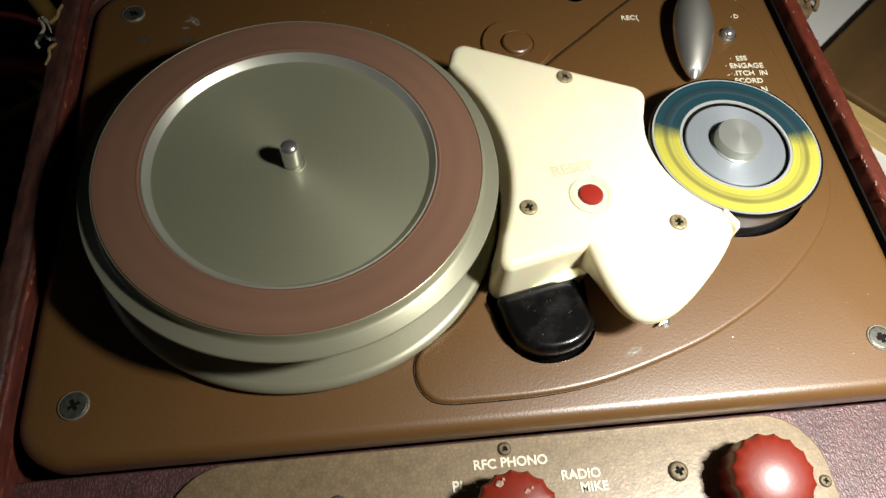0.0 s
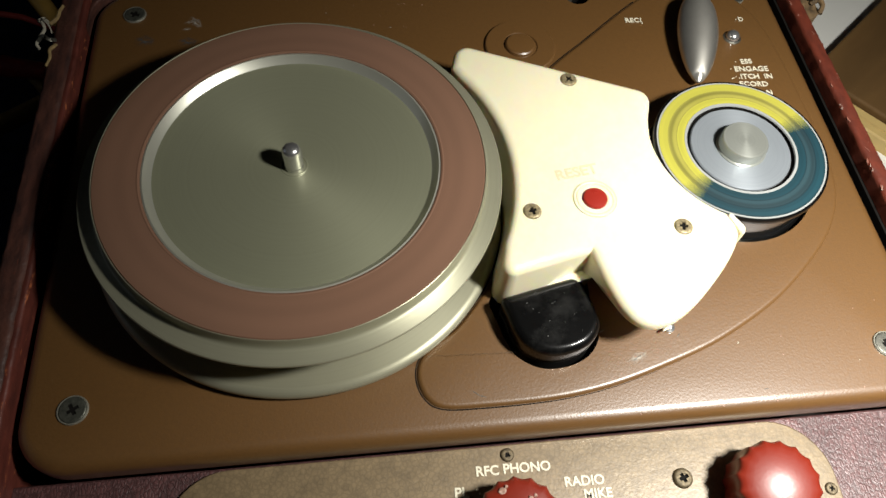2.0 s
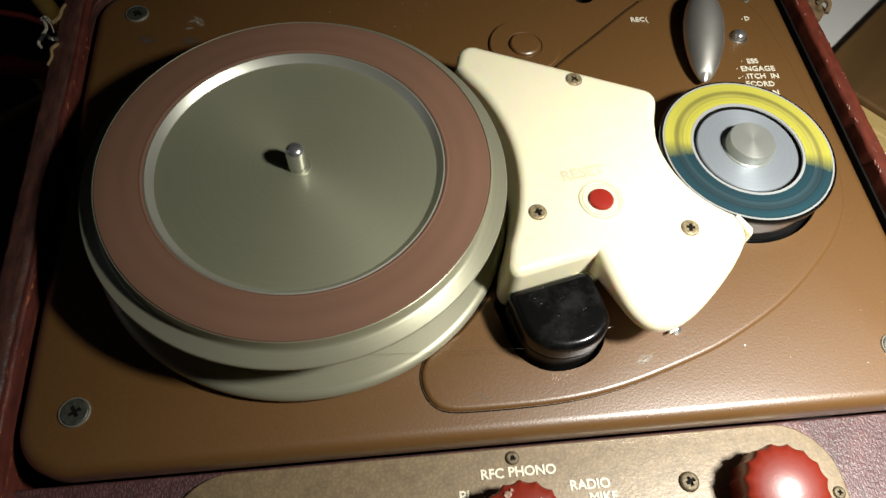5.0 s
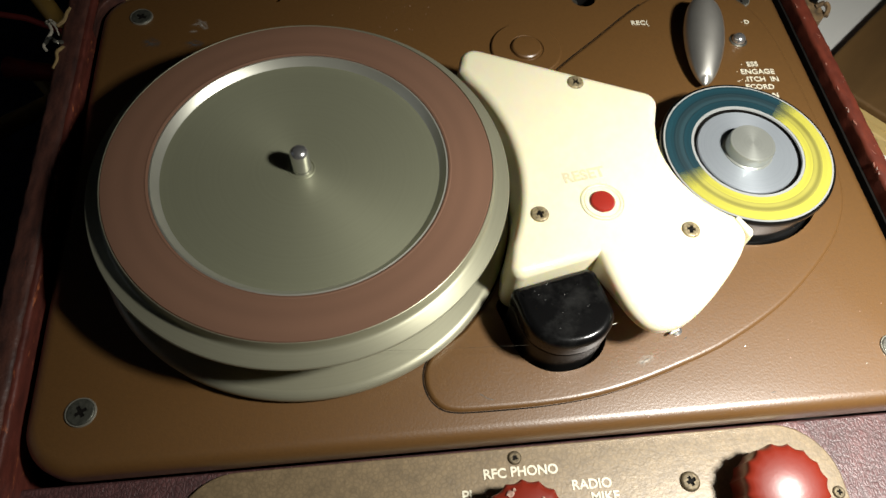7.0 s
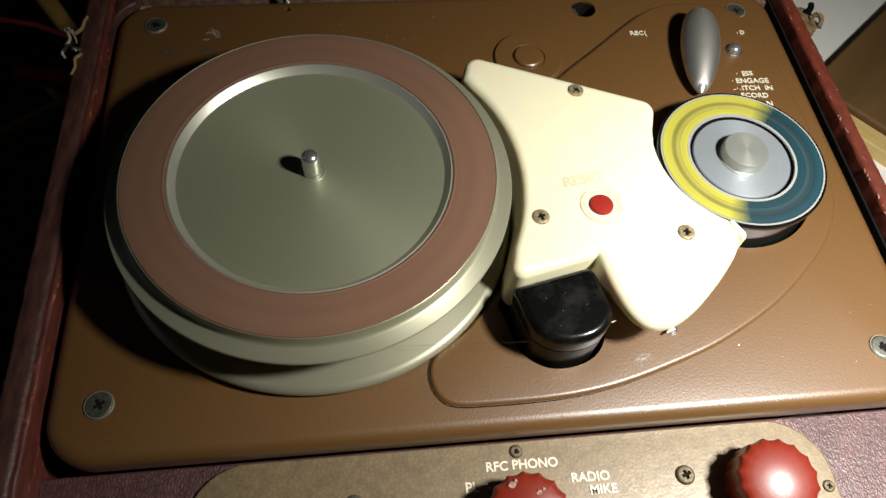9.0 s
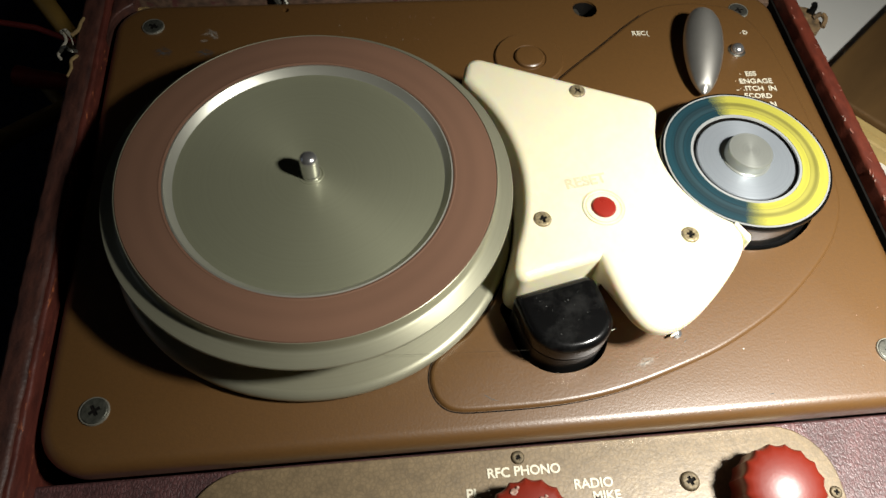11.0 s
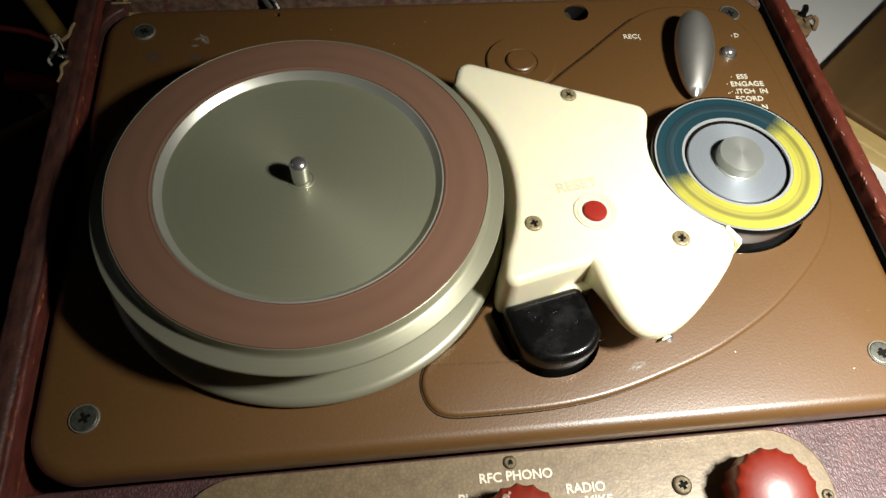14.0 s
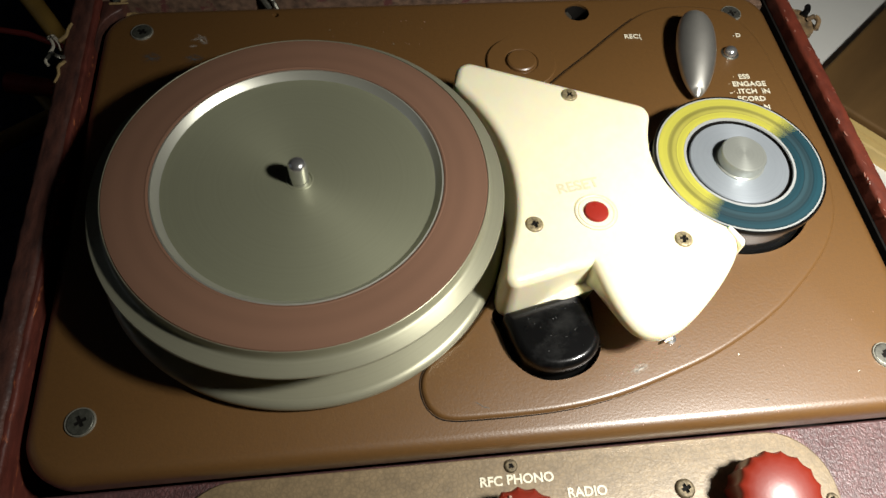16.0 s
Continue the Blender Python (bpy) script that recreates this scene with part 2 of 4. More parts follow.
# ---- helpers for meshes ----
def soft(m):
    """Fade a thin deposit out towards its rim, in patches."""
    nt = m.node_tree
    link = nt.links.new
    co = nt.nodes.new("ShaderNodeTexCoord")
    ln = nt.nodes.new("ShaderNodeVectorMath")
    ln.operation = "LENGTH"
    link(co.outputs["Object"], ln.inputs[0])
    fall = nt.nodes.new("ShaderNodeMapRange")
    fall.inputs["From Min"].default_value, fall.inputs["From Max"].default_value = 1.0, 0.1
    link(ln.outputs["Value"], fall.inputs["Value"])
    nz = nt.nodes.new("ShaderNodeTexNoise")
    nz.inputs["Scale"].default_value, nz.inputs["Detail"].default_value = 2.2, 6
    link(co.outputs["Object"], nz.inputs["Vector"])
    pick = nt.nodes.new("ShaderNodeMapRange")
    pick.inputs["From Min"].default_value, pick.inputs["From Max"].default_value = 0.42, 0.62
    link(nz.outputs["Fac"], pick.inputs["Value"])
    mul = nt.nodes.new("ShaderNodeMath")
    mul.operation = "MULTIPLY"
    link(fall.outputs["Result"], mul.inputs[0])
    link(pick.outputs["Result"], mul.inputs[1])
    link(mul.outputs["Value"], nt.nodes["Principled BSDF"].inputs["Alpha"])
    return m


DUST = soft(material("pale_dust_smudge", (0.50, 0.45, 0.38), 0.7, scale=3, amount=0.3, bump=0.0))
HAZE = soft(material("bluish_dull_smudge", (0.095, 0.092, 0.088), 0.7, scale=3, amount=0.3, bump=0.0))


def finish(name, bm, mat, angle=35):
    bmesh.ops.recalc_face_normals(bm, faces=bm.faces)
    me = bpy.data.meshes.new(name)
    bm.to_mesh(me)
    bm.free()
    for p in me.polygons:
        p.use_smooth = True
    me.set_sharp_from_angle(angle=radians(angle))
    me.materials.append(mat)
    return me


def part(name, bm, mat, parent=None, label="", at=None, angle=35):
    ob = new(name, finish(name, bm, mat, angle))
    ob.parent = parent
    if at is not None:
        ob.matrix_basis = at
    return tagged(ob, label)


def empty(name, at, label, category, group="", kind=""):
    ob = new(name)
    ob.empty_display_size = 0.01
    ob.matrix_basis = at
    return tagged(ob, label, category, group, kind)


def lathe(profile, n=128, closed=False):
    """A solid of revolution from (r, z) pairs; r = 0 closes to a point."""
    bm = bmesh.new()
    rings = []
    for r, z in profile:
        if r < 1e-7:
            rings.append([bm.verts.new((0, 0, z))])
        else:
            rings.append([bm.verts.new((r * math.cos(2 * math.pi * i / n), r * math.sin(2 * math.pi * i / n), z)) for i in range(n)])
    pairs = list(zip(rings, rings[1:])) + ([(rings[-1], rings[0])] if closed else [])
    for a, b in pairs:
        for i in range(n):
            j = (i + 1) % n
            if len(a) == 1 and len(b) == 1:
                continue
            if len(a) == 1:
                bm.faces.new((a[0], b[i], b[j]))
            elif len(b) == 1:
                bm.faces.new((a[i], a[j], b[0]))
            else:
                bm.faces.new((a[i], a[j], b[j], b[i]))
    return bm


def fillet(points, steps=8):
    """A closed outline from (x, y, radius) corners."""
    out = []
    n = len(points)
    for i, (x, y, r) in enumerate(points):
        p = Vector((x, y))
        if r <= 0:
            out.append(p)
            continue
        a = Vector(points[i - 1][:2]) - p
        b = Vector(points[(i + 1) % n][:2]) - p
        ang = a.angle(b)
        d = min(r / math.tan(ang / 2), 0.48 * min(a.length, b.length))
        r = d * math.tan(ang / 2)
        s, e = p + a.normalized() * d, p + b.normalized() * d
        c = p + (a.normalized() + b.normalized()).normalized() * (r / math.sin(ang / 2))
        a0 = math.atan2(s.y - c.y, s.x - c.x)
        da = (math.atan2(e.y - c.y, e.x - c.x) - a0 + math.pi) % (2 * math.pi) - math.pi
        out += [c + Vector((math.cos(a0 + da * k / steps), math.sin(a0 + da * k / steps))) * r for k in range(steps + 1)]
    return out


def smooth_loop(points, per=6):
    """A closed Catmull-Rom curve through the points."""
    out = []
    n = len(points)
    for i in range(n):
        p0, p1, p2, p3 = (Vector(points[(i + k - 1) % n]) for k in range(4))
        for k in range(per):
            t = k / per
            out.append(0.5 * ((2 * p1) + (p2 - p0) * t + (2 * p0 - 5 * p1 + 4 * p2 - p3) * t * t + (3 * p1 - p0 - 3 * p2 + p3) * t ** 3))
    return out


def open_curve(points, per=6):
    """A Catmull-Rom curve through the points, from end to end."""
    p = [Vector(q) for q in points]
    p = [2 * p[0] - p[1]] + p + [2 * p[-1] - p[-2]]
    out = []
    for i in range(1, len(p) - 2):
        for k in range(per):
            t = k / per
            out.append(0.5 * ((2 * p[i]) + (p[i + 1] - p[i - 1]) * t + (2 * p[i - 1] - 5 * p[i] + 4 * p[i + 1] - p[i + 2]) * t * t + (3 * p[i] - p[i - 1] - 3 * p[i + 1] + p[i + 2]) * t ** 3))
    return out + [p[-2]]


def ccw(loop):
    area = sum(a.x * b.y - a.y * b.x for a, b in zip(loop, loop[1:] + loop[:1]))
    return loop if area > 0 else loop[::-1]


def inset(loop, d):
    """The counter-clockwise outline moved inward by d."""
    out = []
    n = len(loop)
    for i in range(n):
        a = (loop[i] - loop[i - 1]).normalized()
        b = (loop[(i + 1) % n] - loop[i]).normalized()
        na, nb = Vector((-a.y, a.x)), Vector((-b.y, b.x))
        m = na + nb
        m = m.normalized() if m.length > 1e-6 else na
        out.append(loop[i] + m * (d / max(0.5, m.dot(na))))
    return out


def circle(x, y, r, n=64):
    return [Vector((x + r * math.cos(2 * math.pi * i / n), y + r * math.sin(2 * math.pi * i / n))) for i in range(n)]


def clean(loop, eps=1e-5):
    out = []
    for p in loop:
        if not out or (p - out[-1]).length > eps:
            out.append(p)
    if (out[0] - out[-1]).length <= eps:
        out.pop()
    return out


def prism(outline, z0, z1, edge=0.001, steps=5, holes=(), bottom=True, hole_depth=None, slope=None, flare=0.0):
    """A plate with a rounded upper edge and holes through it. slope: a straight chamfer of that width in place of the round."""
    loop = ccw(clean(outline))
    bm = bmesh.new()

    def ring(pts, z):
        return [bm.verts.new((p.x, p.y, z)) for p in pts]

    rings = [ring(inset(loop, -flare) if flare else loop, z0)]
    if slope:
        rings.append(ring(inset(loop, slope), z1))
    else:
        for k in range(steps + 1):
            a = math.pi / 2 * k / steps
            rings.append(ring(inset(loop, edge * (1 - math.cos(a))), z1 - edge * (1 - math.sin(a))))
    for a, b in zip(rings, rings[1:]):
        for i in range(len(a)):
            j = (i + 1) % len(a)
            bm.faces.new((a[i], a[j], b[j], b[i]))
    edges = [bm.edges.get((rings[-1][i], rings[-1][(i + 1) % len(loop)])) for i in range(len(loop))]
    for h in holes:
        h = ccw(clean(h))
        top = ring(h, z1)
        low = ring(h, z0 if hole_depth is None else z1 - hole_depth)
        for i in range(len(h)):
            j = (i + 1) % len(h)
            bm.faces.new((top[i], top[j], low[j], low[i]))
            edges.append(bm.edges.get((top[i], top[j])))
    bmesh.ops.triangle_fill(bm, use_beauty=True, use_dissolve=False, edges=edges)
    if bottom:
        if holes and hole_depth is None:
            pass
        else:
            bm.faces.new(rings[0][::-1])
    return bm


def tube(points, r, n=8, taper=1.0):
    bm = bmesh.new()
    pts = [Vector(p) for p in points]
    rings = []
    for i, p in enumerate(pts):
        d = (pts[min(i + 1, len(pts) - 1)] - pts[max(i - 1, 0)]).normalized()
        u = d.orthogonal().normalized()
        v = d.cross(u)
        rr = r * (1 + (taper - 1) * i / max(1, len(pts) - 1))
        rings.append([bm.verts.new(p + (u * math.cos(2 * math.pi * k / n) + v * math.sin(2 * math.pi * k / n)) * rr) for k in range(n)])
    for a, b in zip(rings, rings[1:]):
        for i in range(n):
            bm.faces.new((a[i], a[(i + 1) % n], b[(i + 1) % n], b[i]))
    bm.faces.new(rings[0])
    bm.faces.new(rings[-1])
    return bm


def lettering(body, size, mat, parent, at, label="", align="CENTER", extrude=0.00012, heavy=0.0):
    cu = bpy.data.curves.new("lettering", "FONT")
    cu.body, cu.size, cu.align_x, cu.align_y, cu.extrude, cu.offset = body, size, align, "CENTER", extrude, heavy
    cu.resolution_u = 4
    tmp = bpy.data.objects.new("tmp", cu)
    scene.collection.objects.link(tmp)
    bpy.context.view_layer.update()
    me = bpy.data.meshes.new_from_object(tmp.evaluated_get(bpy.context.evaluated_depsgraph_get()))
    bpy.data.objects.remove(tmp)
    bpy.data.curves.remove(cu)
    me.materials.clear()
    me.materials.append(mat)
    ob = new("lettering", me)
    ob.parent = parent
    ob.matrix_basis = at
    return tagged(ob, label)


def screw_parts(r, h, head_mat, parent, at, cross=20, label="", rim=0.0):
    """A domed cross-head screw with a sunk cross."""
    a, b = r * 0.55, r * 0.13
    arms = random.Random(int(cross * 7 + r * 1e5))
    a0, a1, a2, a3 = (a * arms.uniform(0.62, 1.05) for k in range(4))
    b = b * arms.uniform(1.0, 1.5)
    plus = [(a0, b), (b, b), (b, a1), (-b, a1), (-b, b), (-a2, b), (-a2, -b), (-b, -b), (-b, -a3), (b, -a3), (b, -b), (a0, -b)]
    c, s = math.cos(radians(cross)), math.sin(radians(cross))
    plus = [Vector((x * c - y * s, x * s + y * c)) for x, y in plus]
    bm = prism(circle(0, 0, r, 32), 0, h, edge=h * 0.8, holes=[plus], hole_depth=h * 0.75)
    head = part("screw_head", bm, head_mat, parent, label, at)
    bm = bmesh.new()
    bm.faces.new([bm.verts.new((p.x, p.y, h * 0.4)) for p in plus])
    part("cross_slot", bm, GAP, head)
    if rim:
        part("countersink", lathe([(r, 0.0002), (r * 1.01, h * 0.8), (r + rim * 0.6, h * 0.8), (r + rim, 0.0001), (r + rim, -0.0005), (r, -0.0005)], 32), RING, head)
    return head


def screw(r, h, mat, x, y, z, cross, label, group, rim=0.0):
    s = empty("screw", pose(x, y, z), label, "screw", group)
    screw_parts(r, h, mat, s, pose(0, 0, 0), cross, "", rim)
    return s


# ---- the place round the machine ----
def room():
    for name, size, at in (("floor", (4.2, 4.2, 0.05), (0.15, 0.1, -0.775)), ("ceiling", (4.2, 4.2, 0.05), (0.15, 0.1, 1.9)),
                           ("wall_north", (4.2, 0.1, 2.6), (0.15, 2.2, 0.55)), ("wall_south", (4.2, 0.1, 2.6), (0.15, -2.0, 0.55)),
                           ("wall_west", (0.1, 4.1, 2.6), (-1.95, 0.1, 0.55)), ("wall_east", (0.1, 4.1, 2.6), (2.25, 0.1, 0.55))):
        bm = bmesh.new()
        if name == "wall_west":
            # four pieces round the added window opening
            for sy, sz, y, z in ((1.55, 2.6, -1.175, 0.55), (1.35, 2.6, 1.475, 0.55), (1.2, 1.0, 0.2, -0.25), (1.2, 0.4, 0.2, 1.65)):
                bmesh.ops.create_cube(bm, size=1, matrix=Matrix.Translation((at[0], y, z)) @ Matrix.Diagonal((0.1, sy, sz, 1)))
        else:
            bmesh.ops.create_cube(bm, size=1, matrix=Matrix.Translation(at) @ Matrix.Diagonal((*size, 1)))
        ob = part(name, bm, CARPET if name == "floor" else PLASTER)
        tagged(ob, "dark blue carpet in a dim room" if name == "floor" else "plain plastered surface of a dim room", name.split("_")[0], kind="structure")


room()


# unseen window, added to go with the bluish fill light
def window():
    w = empty("added_window", pose(-1.95, 0.2, 0.85), "added unseen window in the side wall", "window", kind="structure")
    for y, z, sy, sz in ((-0.57, 0, 0.06, 1.2), (0.57, 0, 0.06, 1.2), (0, -0.57, 1.08, 0.06), (0, 0.57, 1.08, 0.06)):
        bm = bmesh.new()
        bmesh.ops.create_cube(bm, size=1, matrix=Matrix.Translation((0, y, z)) @ Matrix.Diagonal((0.08, sy, sz, 1)))
        bmesh.ops.bevel(bm, geom=bm.edges[:], offset=0.006, segments=2, affect="EDGES")
        part("window_frame", bm, PAPER, w)


window()


def table():
    t = empty("side_table", pose(0, 0, 0), "white painted side table under the recorder case", "table")
    part("tabletop", prism(fillet([(-0.03, -0.30, 0.01), (0.95, -0.30, 0.01), (0.95, 0.75, 0.01), (-0.03, 0.75, 0.01)]), -0.13, -0.10, 0.003), PAPER, t)
    for x, y in ((0.02, -0.25), (0.9, -0.25), (0.02, 0.7), (0.9, 0.7)):
        part("leg", prism(fillet([(x - 0.02, y - 0.02, 0.004), (x + 0.02, y - 0.02, 0.004), (x + 0.02, y + 0.02, 0.004), (x - 0.02, y + 0.02, 0.004)]), -0.75, -0.13, 0.001), PAPER, t)


table()


def wooden_board():
    b = empty("wooden_board", pose(0.3768, 0.2060, -0.10, 0, 0, 39.5), "dark stained wooden board with a pale pine edge strip", "board")
    part("panel", prism(fillet([(0.0170, -0.2, 0.002), (0.5, -0.2, 0.002), (0.5, 0.0, 0.002), (0.0170, 0.0, 0.002)]), 0.0, 0.014, 0.002), DARKWOOD, b)
    return b


wooden_board()


def pine_strip():
    prof = [(0.0040, 0.0), (0.0040, 0.0085), (0.0048, 0.0096), (0.0085, 0.0100), (0.0090, 0.0088), (0.0100, 0.0088), (0.0106, 0.0102), (0.0150, 0.0106), (0.0160, 0.0100), (0.0164, 0.0)]
    bm = bmesh.new()
    ends = [[bm.verts.new((x, y, z)) for x, z in prof] for y in (-0.2, 0.0)]
    for i in range(len(prof)):
        j = (i + 1) % len(prof)
        bm.faces.new((ends[0][i], ends[0][j], ends[1][j], ends[1][i]))
    for e in ends:
        bm.faces.new(e)
    ob = part("pine_strip", bm, PINE, None, "", pose(0.3768, 0.2060, -0.10, 0, 0, 39.5))
    tagged(ob, "pale yellow grooved pine strip lying against the board", "wood strip")


pine_strip()


def floor_clutter():
    for pts, r in (([(-0.275, 0.62, -0.28), (-0.19, 0.50, -0.32)], 0.011), ([(-0.30, 0.34, -0.3), (-0.17, 0.435, -0.3)], 0.010), ([(-0.25, 0.50, -0.34), (-0.19, 0.42, -0.34)], 0.007)):
        pole = tube(pts, r, 12, 0.8)
        ob = part("wooden_pole", pole, POLEWOOD)
        tagged(ob, "yellow wooden pole in the dark beside the table", "pole", "poles beside the table")
    ob = part("red_cable", tube([(-0.33, 0.50, -0.25), (-0.26, 0.487, -0.25), (-0.21, 0.474, -0.25), (-0.16, 0.455, -0.26), (-0.12, 0.40, -0.3)], 0.003, 10), REDCLOTH)
    tagged(ob, "red cable hanging in the dark", "cable")
    ob = part("red_tool", tube([(-0.215, 0.412, -0.25), (-0.20, 0.408, -0.25), (-0.18, 0.404, -0.25), (-0.165, 0.40, -0.25)], 0.010, 14, 0.7), TOOLRED)
    tagged(ob, "red rounded tool grip in the dark beside the table", "tool")


floor_clutter()


# ---- the case ----
def jitter(bm, amount, freq):
    for v in bm.verts:
        v.co += Vector(noise.noise_vector(v.co * freq)) * amount


def beam(x0, x1, y0, y1, z0, z1, edge, cuts, rough=0.0004):
    """A long wall with a slightly uneven worn rounded top, cut along its longer side."""
    bm = bmesh.new()
    along_y = (y1 - y0) > (x1 - x0)
    prof = []
    a0, a1 = (x0, x1) if along_y else (y0, y1)
    for k in range(5):
        a = math.pi / 2 * k / 4
        prof.append((a0 + edge * (1 - math.sin(a)), z1 - edge * (1 - math.cos(a))))
    prof = [(a0, z0)] + prof[::-1]
    prof += [(a1 - (p[0] - a0), p[1]) for p in prof[::-1]]
    rings = []
    for i in range(cuts + 1):
        t = i / cuts
        s = (y0 + (y1 - y0) * t) if along_y else (x0 + (x1 - x0) * t)
        rings.append([bm.verts.new((p, s, z) if along_y else (s, p, z)) for p, z in prof])
    for a, b in zip(rings, rings[1:]):
        for i in range(len(prof)):
            bm.faces.new((a[i], a[(i + 1) % len(prof)], b[(i + 1) % len(prof)], b[i]))
    bm.faces.new(rings[0])
    bm.faces.new(rings[-1])
    jitter(bm, rough, 190)
    jitter(bm, rough * 0.5, 700)
    return bm


def case():
    c = empty("recorder_case", pose(0, 0, 0), "worn burgundy leatherette case of a portable recorder", "case")
    part("side_wall", beam(-0.0322, -0.0224, -0.19, 0.2235, -0.10, 0.0052, 0.0022, 220), DARKLEATHER, c)
    part("worn_edge", beam(-0.0238, -0.0206, -0.19, 0.2100, -0.09, 0.0040, 0.0012, 220, 0.0003), LIP, c, "scuffed red inner lip of the case wall")
    part("side_wall", beam(0.3188, 0.3258, -0.19, 0.2235, -0.10, 0.0015, 0.0018, 260, 0.00028), WORN, c)
    # black strip added in the gap, standing in for its deep shade
    part("gap_shade_strip", beam(0.3174, 0.3186, -0.18, 0.2110, -0.09, -0.0060, 0.0003, 60, 0.0001), GAP, c, "added black strip that darkens the gap inside the case wall")
    part("back_wall", beam(-0.0218, 0.3172, 0.2115, 0.2235, -0.10, 0.0012, 0.0024, 90), TANCLOTH, c, "scuffed rear wall with its covering worn to tan")
    part("back_ledge", beam(-0.0205, 0.3172, 0.2025, 0.2112, -0.03, -0.0075, 0.001, 60), TANCLOTH, c, "worn tan backing along the rear ledge")
    part("front_wall", beam(-0.0218, 0.3184, -0.19, -0.182, -0.10, -0.0115, 0.002, 60), LEATHER, c)
    part("front_board", prism(fillet([(-0.0212, -0.1818, 0.001), (0.3172, -0.1818, 0.001), (0.3172, -0.0206, 0.001), (-0.0212, -0.0206, 0.001)]), -0.02, -0.0122, 0.001), LEATHER, c)
    part("case_bottom", prism(fillet([(-0.0218, -0.1818, 0), (0.3184, -0.1818, 0), (0.3184, 0.2112, 0), (-0.0218, 0.2112, 0)]), -0.10, -0.09, 0.001), GAP, c)
    bm = prism(smooth_loop([(-0.0185, 0.2050), (-0.012, 0.2062), (-0.004, 0.2045), (0.001, 0.2058), (-0.003, 0.2078), (-0.012, 0.2085), (-0.018, 0.2075)]), -0.0076, -0.0045, 0.0008)
    jitter(bm, 0.0012, 500)
    part("worn_corner", bm, RAWWOOD, c, "bare splintered wood at the case corner")
    corner = [(-0.0206, 0.1800, 0)] + [(-0.0005 + 0.0198 * math.cos(radians(a)), 0.1875 + 0.0198 * math.sin(radians(a)), 0) for a in (170, 160, 150, 140, 130, 122)] + [(-0.0100, 0.2110, 0), (-0.0206, 0.2110, 0)]
    bm = prism(fillet(corner), -0.0074, 0.0008, 0.0008)
    jitter(bm, 0.0005, 400)
    part("corner_block", bm, DARKLEATHER, c)
    for pts in ([(-0.0150, 0.2095, 0.001), (-0.0120, 0.2105, 0.0025), (-0.0105, 0.2125, 0.002)], [(-0.0175, 0.2120, 0.001), (-0.0150, 0.2140, 0.002), (-0.0125, 0.2150, 0.0015)]):
        part("metal_scrap", tube(pts, 0.0011, 8), DARKSTEEL, c, "dark scrap of corner metal")
    for pts in ([(-0.0172, 0.2085, 0.0005), (-0.0130, 0.2078, 0.0012), (-0.0085, 0.2088, 0.0005)], [(-0.0120, 0.2098, 0.0005), (-0.0085, 0.2110, 0.0015), (-0.0070, 0.2135, 0.0012)]):
        part("splinter", tube(pts, 0.0008, 6, 0.5), RAWWOOD, c, "torn yellowish wood")
    for y, n in ((0.1140, 4), (0.0800, 6), (0.0690, 3)):
        for k in range(n):
            bm = lathe([(0.00045, -0.0002), (0.0004, 0.0002), (0, 0.0004)], 7)
            jitter(bm, 0.0005, 900 + 70 * k)
            part("torn_paper", bm, PAPER_TORN, c, "", pose(0.3190 + 0.0004 * (k % 3), y + 0.0007 * (k - n / 2), 0.0010, 0, 0, 40 * k))
    rnd = random.Random(11)
    for i in range(40):
        inner = i < 24
        x = rnd.uniform(0.3190, 0.3201) if inner else rnd.uniform(0.3203, 0.3252)
        y = rnd.uniform(0.02, 0.21)
        long, wide = (rnd.uniform(0.0004, 0.0016), rnd.uniform(0.0002, 0.0005)) if inner else (rnd.uniform(0.0004, 0.0018), rnd.uniform(0.00006, 0.00014))
        bm = lathe([(1, -0.0003), (0.9, 0.0001), (0, 0.00022)], 9)
        for v in bm.verts:
            k = 1 + 0.5 * noise.noise(v.co * 2 + Vector((i * 3.1, 0, 0)))
            v.co.x *= wide * k
            v.co.y *= long * k
        z = 0.0015 - max(0.0, 0.0018 - (x - 0.3188)) ** 2 / 0.0036
        part("scuff", bm, FLAKE, c, "", pose(x, y, z, 0, 0, rnd.uniform(-25, 25) if inner else rnd.uniform(-80, 80)))
    return c


CASE = case()


def bent(points, r, n=8, taper=1.0):
    return tube(open_curve(points, 5), r, n, taper)


